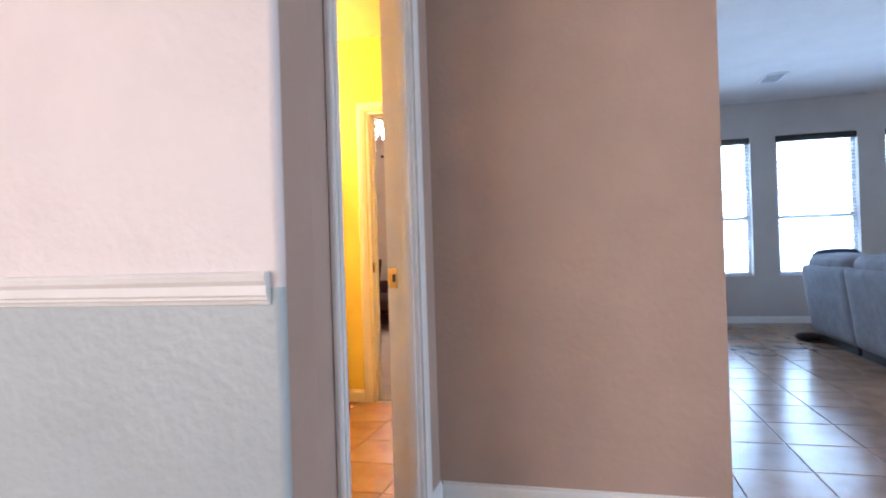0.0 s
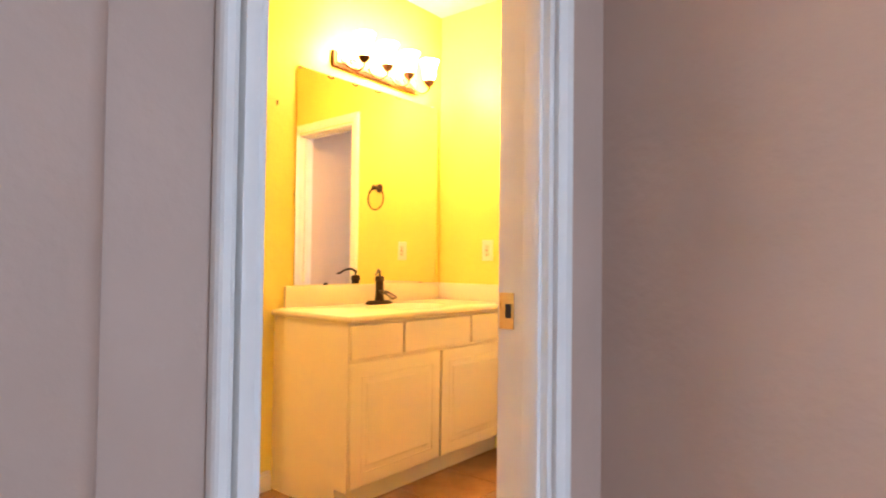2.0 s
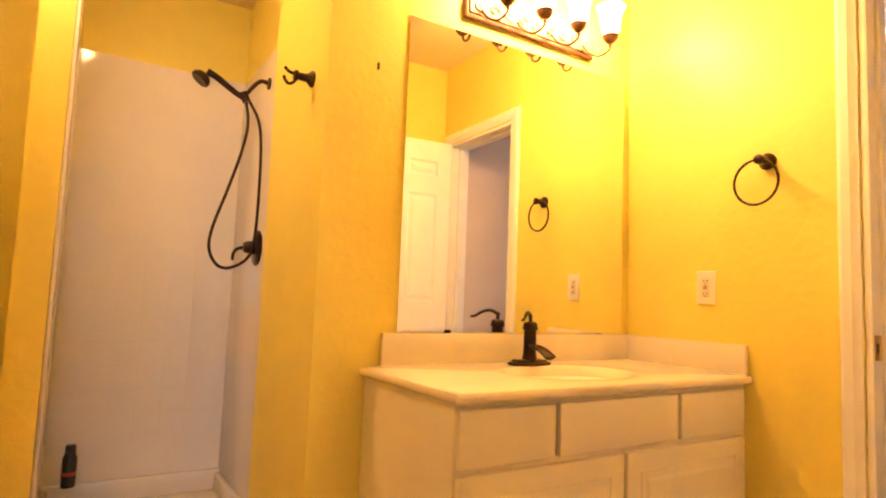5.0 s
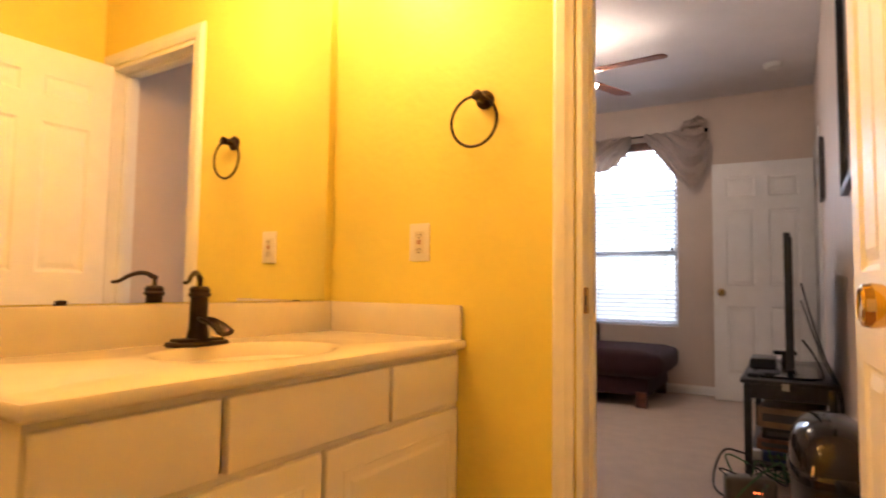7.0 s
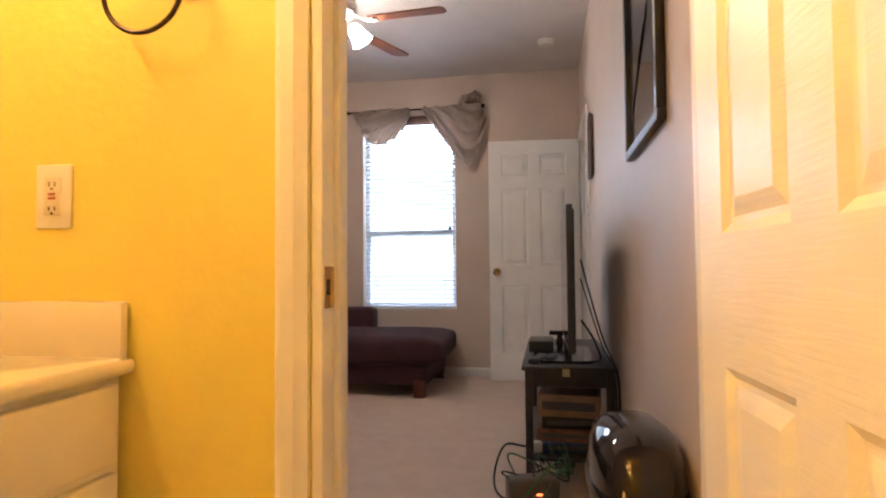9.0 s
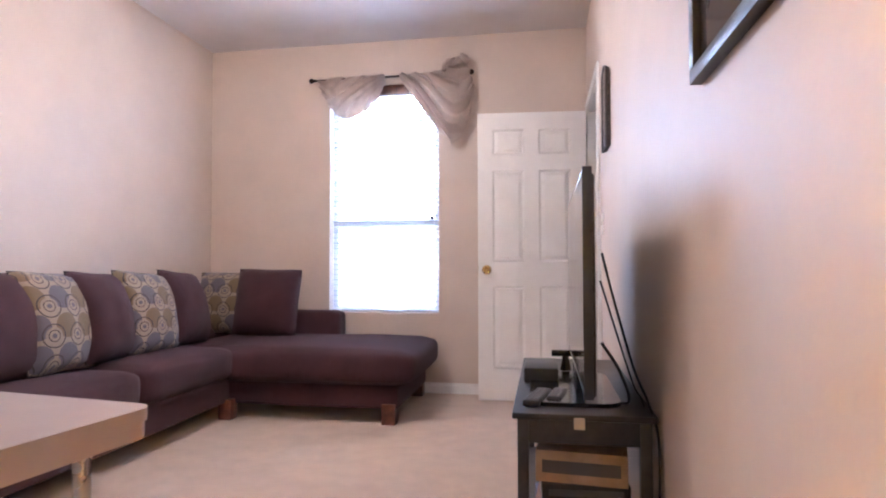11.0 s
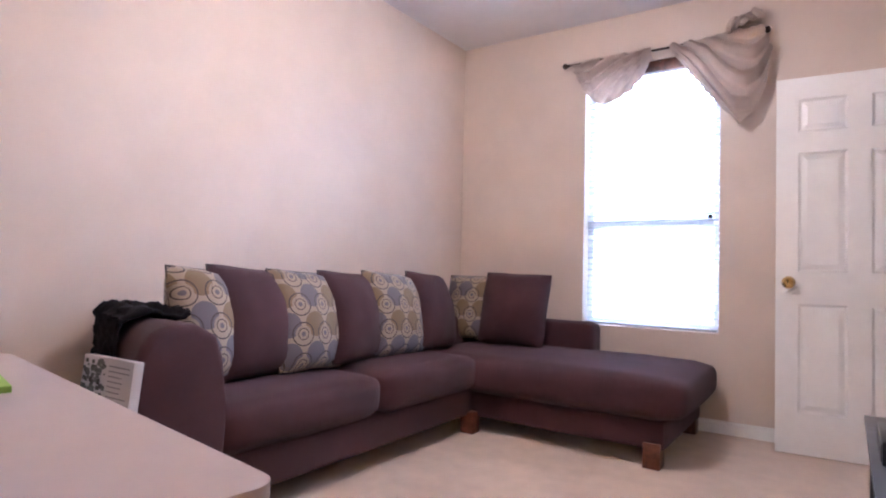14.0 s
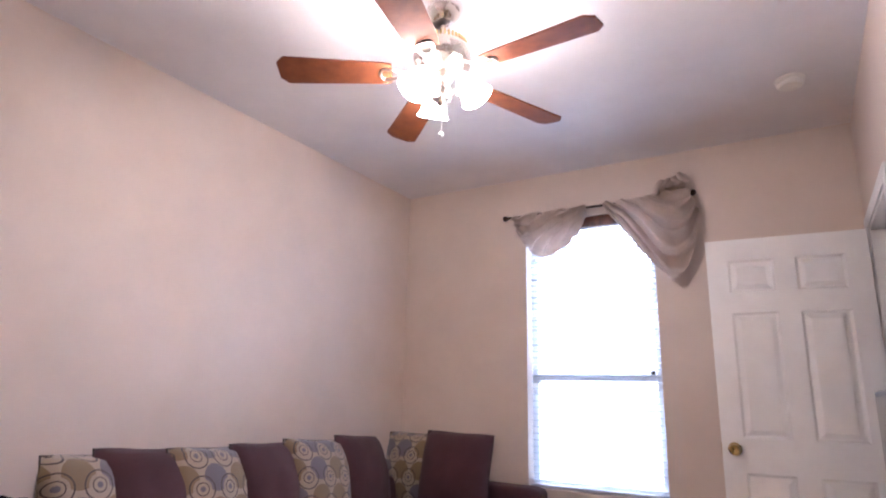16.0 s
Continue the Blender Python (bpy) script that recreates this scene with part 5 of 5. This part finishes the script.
bm = bmesh.new()
oval_loft(bm, [(0.82, 0), (0.86, 0.01), (0.96, 0.40), (0.97, 0.43)], 0.104, 0.215)
part("body", bm, M_BLACK, bin_)
bm = bmesh.new()
oval_loft(bm, [(0.97, 0.428), (1.03, 0.432), (1.04, 0.452), (1.0, 0.462)], 0.104, 0.215)
part("rim", bm, M_GLOSS, bin_, "glossy black rim")
bm = bmesh.new()
oval_loft(bm, [(0.985, 0.460), (0.98, 0.49), (0.93, 0.525), (0.80, 0.556), (0.55, 0.576), (0.2, 0.584), (0.02, 0.585)], 0.104, 0.215)
part("lid", bm, mat("smoked_lid", (0.022, 0.018, 0.016), 0.08, var=0.1), bin_, "smoked glossy dome lid")
bm = bmesh.new()
tube(bm, [(-0.104 + 0.055 + 0.01 * math.sin(k), -0.215 + 0.43 * k / 12, 0.462 + 0.105 * math.sin(math.pi * k / 12) ** 0.6) for k in range(13)], 0.003, 6)
part("lid_seam", bm, M_NICKEL, bin_, "thin metallic lid seam")
bm = bmesh.new()
bx(bm, -0.045, 0.0, -0.2105, -0.2065, 0.36, 0.405)
part("label_plate", bm, M_PLASTIC, bin_, "small white label")
bm = bmesh.new()
for x0, x1, z0, z1 in ((-0.034, -0.029, 0.372, 0.394), (-0.016, -0.011, 0.372, 0.394), (-0.034, -0.011, 0.367, 0.373)):
    bx(bm, x0, x1, -0.2113, -0.2103, z0, z1)
part("label_mark", bm, M_BLACK, bin_, "dark mark on the label")
# framed picture, plaque, switch plate on the east wall
pic = thing("framed_picture", "black-framed dark photograph of a boat wake", "picture")
PY0, PY1, PZ0, PZ1 = 4.735, 5.315, 1.305, 2.15
for dd in ((PY0, PY1, PZ0, PZ0 + 0.03), (PY0, PY1, PZ1 - 0.03, PZ1), (PY0, PY0 + 0.03, PZ0 + 0.03, PZ1 - 0.03), (PY1 - 0.03, PY1, PZ0 + 0.03, PZ1 - 0.03)):
    box_part("frame", (BX - 0.026, BX - 0.001, *dd), M_DARKWOOD, pic, "", 0.003)
M_PHOTO = mat("dark_sea_photo", (0.10, 0.085, 0.08), 0.12, var=0.3, scale=3, color2=(0.035, 0.03, 0.032))
box_part("print", (BX - 0.012, BX - 0.002, PY0 + 0.03, PY1 - 0.03, PZ0 + 0.03, PZ1 - 0.03), M_PHOTO, pic)
bm = bmesh.new()
c = [bm.verts.new((BX - 0.0135, y, z)) for y, z in ((5.23, 1.42), (5.215, 1.45), (5.05, 1.60), (4.90, 1.70), (4.93, 1.65), (5.08, 1.54), (5.20, 1.44))]
f = bm.faces.new(c)
bmesh.ops.extrude_face_region(bm, geom=[f])
part("wake", bm, mat("pale_foam_print", (0.34, 0.29, 0.27), 0.3), pic, "pale diagonal wake in the photograph")
plaque = thing("wall_plaque", "narrow grey carved plaque with an arched top", "wall plaque")
bm = bmesh.new()
out = [(6.93, 1.52), (7.11, 1.52), (7.11, 1.86), (7.09, 1.90), (7.02, 1.925), (6.95, 1.90), (6.93, 1.86)]
a = [bm.verts.new((BX - 0.001, y, z)) for y, z in out]
b_ = [bm.verts.new((BX - 0.018, y, z)) for y, z in out]
for k in range(len(out)):
    q = (k + 1) % len(out)
    bm.faces.new((a[k], a[q], b_[q], b_[k]))
bm.faces.new(a), bm.faces.new(b_)
part("panel", bm, mat("carved_grey_wood", (0.20, 0.16, 0.14), 0.7, var=0.5, scale=40, bump=1.0, bscale=70), plaque)
bm = bmesh.new()
tube(bm, [(BX - 0.018, y, z) for y, z in out + out[:1]], 0.008, 6)
part("rim", bm, mat("dark_rim", (0.06, 0.045, 0.04), 0.6), plaque, "dark carved rim")
sw = thing("light_switch", "white light switch plate beside the side door", "light switch")
box_part("plate", (BX - 0.006, BX - 0.0005, 7.30, 7.37, 1.12, 1.235), M_PLASTIC, sw, "", 0.002)
box_part("toggle", (BX - 0.014, BX - 0.005, 7.330, 7.340, 1.167, 1.188), M_PLASTIC, sw, "", 0.001)

# smoke detector
smoke = thing("smoke_detector", "round white smoke detector on the ceiling", "smoke detector", Matrix.Translation((-0.845, 7.76, H_DEN)))
bm = bmesh.new()
lathe(bm, [(0.066, 0), (0.066, -0.012), (0.060, -0.016), (0.060, -0.030), (0.050, -0.040), (0.001, -0.042)])
part("body", bm, M_PLASTIC, smoke)
bm = bmesh.new()
cyl(bm, 0.012, 0.004, Matrix.Translation((0.02, 0.02, -0.042)), 14)
part("button", bm, M_PLASTIC, smoke)

# ceiling fan with lights
FCX, FCY = -2.055, 6.49
fan = thing("ceiling_fan", "five-blade ceiling fan with brown blades and lit glass shades", "ceiling fan", Matrix.Translation((FCX, FCY, 0.125)))
bm = bmesh.new()
lathe(bm, [(0.070, 2.575), (0.069, 2.555), (0.045, 2.515), (0.022, 2.505)])
part("canopy", bm, M_NICKEL, fan)
bm = bmesh.new()
cyl(bm, 0.013, 0.09, Matrix.Translation((0, 0, 2.475)), 16)
part("downrod", bm, M_NICKEL, fan)
bm = bmesh.new()
lathe(bm, [(0.02, 2.455), (0.055, 2.45), (0.085, 2.435), (0.098, 2.425), (0.100, 2.405), (0.112, 2.395), (0.118, 2.36), (0.112, 2.325), (0.080, 2.295), (0.050, 2.285), (0.045, 2.27), (0.05, 2.255), (0.02, 2.235)])
part("motor_housing", bm, M_NICKEL, fan)
bm = bmesh.new()
for k in range(40):
    t = 2 * math.pi * k / 40
    bx(bm, 0.098, 0.104, -0.003, 0.003, 2.404, 2.426, m=Matrix.Rotation(t, 4, 'Z'))
part("vent_fins", bm, M_BRASS, fan)
M_BLADE = mat("cherry_wood_blade", (0.22, 0.070, 0.026), 0.6, spec=0.2, var=0.25, scale=14, color2=(0.13, 0.036, 0.014))
bm = bmesh.new()
outl = [(0.20, -0.052), (0.24, -0.060), (0.622, -0.074), (0.652, -0.042), (0.652, 0.042), (0.622, 0.074), (0.24, 0.060), (0.20, 0.052)]
lo = [bm.verts.new((x, y, -0.004)) for x, y in outl]
hi = [bm.verts.new((x, y, 0.004)) for x, y in outl]
for k in range(len(outl)):
    q = (k + 1) % len(outl)
    bm.faces.new((lo[k], lo[q], hi[q], hi[k]))
bm.faces.new(lo[::-1]), bm.faces.new(hi)
blade_me = finish("blade", bm, M_BLADE, 0.4)
bm = bmesh.new()
tube(bm, curve_pts([(0.10, 0, 0.035), (0.14, 0, 0.012), (0.18, 0.022, -0.006), (0.225, 0.030, -0.007)], 14), 0.007, 8)
tube(bm, curve_pts([(0.10, 0, 0.035), (0.14, 0, 0.012), (0.18, -0.022, -0.006), (0.225, -0.030, -0.007)], 14), 0.007, 8)
tube(bm, [(0.225 + 0.02 * math.sin(a), 0.03 * math.cos(a), -0.007) for a in [math.pi * k / 10 for k in range(11)]], 0.006, 8)
iron_me = finish("blade_iron", bm, M_NICKEL, 0.8)
for k in range(5):
    mm = Matrix.Rotation(radians(-4 + 72 * k), 4, 'Z') @ Matrix.Translation((0, 0, 2.285)) @ Matrix.Rotation(radians(11), 4, 'X')
    o = new("blade", blade_me)
    o.parent, o.matrix_local = fan, mm
    q = new("blade_iron", iron_me)
    q.parent, q.matrix_local = fan, mm
M_FANSHADE = glow("lit_fan_shade", (1.0, 0.85, 0.67), 61)
bm = bmesh.new()
lathe(bm, [(0.030, 2.245), (0.030, 2.225), (0.042, 2.215), (0.046, 2.195), (0.040, 2.172), (0.022, 2.160), (0.010, 2.150), (0.002, 2.148)])
part("light_fitter", bm, M_NICKEL, fan, "polished light kit hub")
for k, ang in enumerate((255, 15, 135)):
    d = Vector((math.cos(radians(ang)), math.sin(radians(ang)), 0))
    bm = bmesh.new()
    tube(bm, curve_pts([d * 0.03 + Vector((0, 0, 2.20)), d * 0.06 + Vector((0, 0, 2.202)), d * 0.085 + Vector((0, 0, 2.192))], 10), 0.010, 10)
    part("lamp_arm", bm, M_NICKEL, fan)
    mm = Matrix.Translation(d * 0.085 + Vector((0, 0, 2.265))) @ d.to_track_quat('X', 'Z').to_matrix().to_4x4() @ pose(0, 0, 0, 0, -32, 0) @ Matrix.Scale(1.05, 4)
    bm = bmesh.new()
    lathe(bm, [(0.022, 0.0), (0.030, -0.012), (0.040, -0.035), (0.046, -0.065), (0.053, -0.092), (0.062, -0.108), (0.056, -0.106), (0.001, -0.085)], mm)
    part("shade", bm, M_FANSHADE, fan, "lit frosted bell shade")
bm = bmesh.new()
tube(bm, [(0.03, -0.03, 2.18), (0.032, -0.045, 2.01)], 0.0012, 6)
ball(bm, 0.012, Matrix.Translation((0.032, -0.045, 2.0)), 12, 8)
part("pull_chain", bm, M_PLASTIC, fan, "pull chain with a white bead")

# curtain rod and scarf swags
rod = thing("curtain_rod", "dark metal curtain rod with round finials", "curtain rod")
RZ, RY = 2.395, 8.365
bm = bmesh.new()
tube(bm, [(-2.63, RY, RZ), (-1.42, RY, RZ)], 0.008, 12)
part("pole", bm, M_BRONZE, rod)
for x in (-2.65, -1.40):
    bm = bmesh.new()
    ball(bm, 0.020, Matrix.Translation((x, RY, RZ)), 14, 10)
    cyl(bm, 0.011, 0.02, Matrix.Translation((x + (0.022 if x < -2 else -0.022), RY, RZ)) @ pose(0, 0, 0, 0, 90), 12)
    part("finial", bm, M_BRONZE, rod)
for x in (-2.58, -1.46):
    bm = bmesh.new()
    tube(bm, [(x, RY, RZ - 0.006), (x, END_Y - 0.001, RZ - 0.006)], 0.006, 8)
    part("bracket", bm, M_BRONZE, rod)
M_DRAPE = mat("taupe_sheer_drape", (0.60, 0.49, 0.42), 0.85, var=0.1, scale=10, bump=0.3, bscale=300, sheen=0.2)
dn = M_DRAPE.node_tree
thin, both = dn.nodes.new("ShaderNodeBsdfTranslucent"), dn.nodes.new("ShaderNodeMixShader")
socket(thin, "Color", (0.62, 0.52, 0.45, 1)), socket(both, 0, 0.42)
dn.links.new(dn.nodes["Principled BSDF"].outputs[0], both.inputs[1]), dn.links.new(thin.outputs[0], both.inputs[2])
dn.links.new(both.outputs[0], dn.nodes["Material Output"].inputs[0])


def drape(name, label, outline, nu=60, nv=44, seed=0, amp=0.022, waves=5.0, skew=3.0, bulge=0.06):
    """Cloth between an upper and a lower line, with folds that sweep across it."""
    bm = bmesh.new()
    g = []
    for i in range(nu + 1):
        u = i / nu
        top, bot = outline(u)
        row = []
        for j in range(nv + 1):
            v = j / nv
            x = top[0] + (bot[0] - top[0]) * v
            z = top[1] + (bot[1] - top[1]) * v
            ph = 2 * math.pi * (waves * v * (0.6 + 0.4 * u) + skew * u) + 2.2 * noise.noise(Vector((u * 2.2, v * 2.2, seed)))
            env = min(1, 3.5 * v + 0.45) * min(1, 6 * (1 - v) + 0.3)
            y = RY - 0.014 - bulge * math.sin(math.pi * min(1, v * 1.1) * 0.85) * math.sin(math.pi * (0.08 + 0.84 * u)) + amp * env * math.sin(ph) + 0.006 * math.sin(3.1 * ph + 5 * u)
            row.append(bm.verts.new((x + 0.004 * math.cos(ph), y, z + 0.008 * env * math.cos(ph))))
        g.append(row)
    for i in range(nu):
        for j in range(nv):
            bm.faces.new((g[i][j], g[i + 1][j], g[i + 1][j + 1], g[i][j + 1]))
    o = tagged(part(name, bm, M_DRAPE, None, "", 1.4), label, "curtain", "window swags")
    md = o.modifiers.new("thick", 'SOLIDIFY')
    md.thickness = 0.003
    return o


def left_swag(u):
    top = (-2.595 + 0.53 * u, RZ + 0.012 + 0.004 * math.sin(40 * u))
    lo = [2.28, 2.17, 2.095, 2.075, 2.095, 2.13, 2.20, 2.33]
    k = min(6.999, u * 7)
    i = int(k)
    z = lo[i] + (lo[i + 1] - lo[i]) * (0.5 - 0.5 * math.cos(math.pi * (k - i)))
    return top, (-2.555 + 0.50 * u, z)


def right_swag(u):
    top = (-1.94 + 0.50 * u, RZ + 0.012 + 0.075 * max(0, (u - 0.45) / 0.55) ** 1.4 + 0.005 * math.sin(36 * u))
    xs, zs = [-1.93, -1.83, -1.72, -1.62, -1.54, -1.47, -1.41, -1.37], [2.36, 2.21, 2.07, 1.94, 1.845, 1.90, 2.05, 2.25]
    k = min(6.999, u * 7)
    i = int(k)
    f = k - i
    return top, (xs[i] + (xs[i + 1] - xs[i]) * f, zs[i] + (zs[i + 1] - zs[i]) * f)


drape("window_swag", "taupe gathered scarf swag over the rod, drooping", left_swag, seed=1, waves=4.6, skew=3.0, amp=0.026)
drape("window_swag", "taupe scarf swag knotted high with a pointed tail", right_swag, seed=2, waves=4.0, skew=-4.5, bulge=0.085, amp=0.026)
bm = bmesh.new()
for k in range(5):
    pts = [(-1.58 + 0.034 * k + 0.02 * math.sin(a), RY - 0.05 + 0.045 * math.cos(a), RZ + 0.045 + 0.03 * math.sin(a * 1.0 + 0.6 * k) + 0.012 * k) for a in [0.55 * i for i in range(12)]]
    tube(bm, curve_pts(pts, 48), 0.020, 8, 0.012)
tagged(part("swag_knot", bm, M_DRAPE, None, "", 1.2), "twisted taupe knot at the top of the swag", "curtain")

# ---- living room things seen past the hall corner ----
def recliner(name, y0, y1, label):
    d = thing(name, label, "sofa", group="living room sofa units")
    bm = bmesh.new()
    soft_box(bm, 2.36, 2.60, y0, y1, 0.07, 0.76, r=0.05, seed=y0, cuts=8)
    # the back leans out towards its top
    for v in bm.verts:
        v.co.x -= 0.10 * max(0, v.co.z - 0.07)
        v.co.y += 0.10 * (v.co.z - 0.07) * (1 if v.co.y > (y0 + y1) / 2 else 0.0)
    part("back", bm, M_GREYSOFA, d, "", 1.0)
    bm = bmesh.new()
    soft_box(bm, 2.58, 3.30, y0, y1, 0.12, 0.46, r=0.06, puff=0.02, seed=y1)
    part("seat", bm, M_GREYSOFA, d, "", 1.0)
    bm = bmesh.new()
    soft_box(bm, 2.34, 2.66, y0 + 0.06, y1 - 0.03, 0.68, 0.86, r=0.07, puff=0.02, seed=y1 + 2)
    part("head_cushion", bm, M_GREYSOFA, d, "plump grey head cushion", 1.0)
    box_part("base", (2.40, 3.26, y0 + 0.03, y1 - 0.03, 0.0, 0.10), M_BLACK, d)
    return d


recliner("sofa", 6.13, 7.16, "grey microfibre sofa unit seen from behind")
recliner("sofa", 5.06, 6.11, "grey microfibre sofa unit seen from behind")
bm = bmesh.new()
soft_box(bm, 2.40, 2.78, 6.95, 7.22, 0.74, 0.90, r=0.07, puff=0.02, seed=31)
tagged(part("throw_blanket", bm, mat("navy_throw", (0.03, 0.05, 0.10), 0.9, var=0.3, scale=10), None, "", 1.0), "folded navy throw over the sofa back", "blanket")
bm = bmesh.new()
soft_box(bm, 2.20, 2.40, 6.98, 7.12, 0.0, 0.07, r=0.03, puff=0.01, seed=9)
tagged(part("slipper", bm, mat("dark_brown_suede", (0.05, 0.03, 0.025), 0.85), None, "", 1.0), "dark brown slipper on the tiles by the sofa", "slipper")
vent = thing("ceiling_vent", "white metal ceiling vent grille", "vent")
for dd in ((2.02, 2.24, 7.13, 7.155), (2.02, 2.24, 7.475, 7.50), (2.02, 2.045, 7.155, 7.475), (2.215, 2.24, 7.155, 7.475)):
    box_part("frame", (*dd, H_HALL - 0.010, H_HALL - 0.0005), M_VINYL, vent, "", 0.002)
box_part("backing", (2.045, 2.215, 7.155, 7.475, H_HALL - 0.003, H_HALL - 0.001), M_BLACK, vent)
for k in range(11):
    y = 7.17 + k * 0.0285
    box_part("slat", (2.045, 2.215, y, y + 0.007, H_HALL - 0.009, H_HALL - 0.006), M_VINYL, vent)

# ---- floor tiles ----
def tiles(parent, x0, x1, y0, y1, px, py, ox, oy, gap=0.005, limit=lambda x, y: True):
    bm = bmesh.new()
    a, b, h = px / 2 - gap / 2, py / 2 - gap / 2, 0.004
    lo = [bm.verts.new(q) for q in ((-a, -b, -h), (a, -b, -h), (a, b, -h), (-a, b, -h))]
    hi = [bm.verts.new(q) for q in ((-a + 0.002, -b + 0.002, 0), (a - 0.002, -b + 0.002, 0), (a - 0.002, b - 0.002, 0), (-a + 0.002, b - 0.002, 0))]
    for k in range(4):
        bm.faces.new((lo[k], lo[(k + 1) % 4], hi[(k + 1) % 4], hi[k]))
    bm.faces.new(hi)
    me = finish("tile", bm, M_TILE, 0)
    rest = bmesh.new()
    rt = random.Random(3)
    i0, i1 = math.floor((x0 - ox) / px), math.ceil((x1 - ox) / px)
    j0, j1 = math.floor((y0 - oy) / py), math.ceil((y1 - oy) / py)
    for i in range(i0, i1):
        for j in range(j0, j1):
            cx, cy = ox + (i + 0.5) * px, oy + (j + 0.5) * py
            if not (x0 < cx + a and cx - a < x1 and y0 < cy + b and cy - b < y1):
                continue
            whole = cx - a >= x0 and cx + a <= x1 and cy - b >= y0 and cy + b <= y1
            if whole and limit(cx, cy):
                o = new("tile", me)
                o.parent = parent
                o.matrix_local = Matrix.Translation((cx, cy, 0.0005 * rt.random())) @ pose(0, 0, 0, rt.uniform(-0.06, 0.06), rt.uniform(-0.06, 0.06), 0)
            else:
                bx(rest, max(cx - a, x0), min(cx + a, x1), max(cy - b, y0), min(cy + b, y1), -0.004, 0.0)
    if len(rest.verts):
        tagged(part("cut_tiles", rest, M_TILE, parent, "brown tiles along the edges", 0), kind="stuff")
    else:
        rest.free()


tiles(floor_bath, -2.765, BX + 0.001, 1.66, RING_Y, 0.333, 0.333, -1.33, 3.72)
tiles(floor_living, SIDE_X, 5.08, 2.4, 8.44, 0.34, 0.38, 1.11, 3.63, limit=lambda x, y: x < 4.4)
tiles(floor_living, -3.78, 5.08, -2.48, 2.4, 0.34, 0.38, 1.11, 3.63, limit=lambda x, y: False)
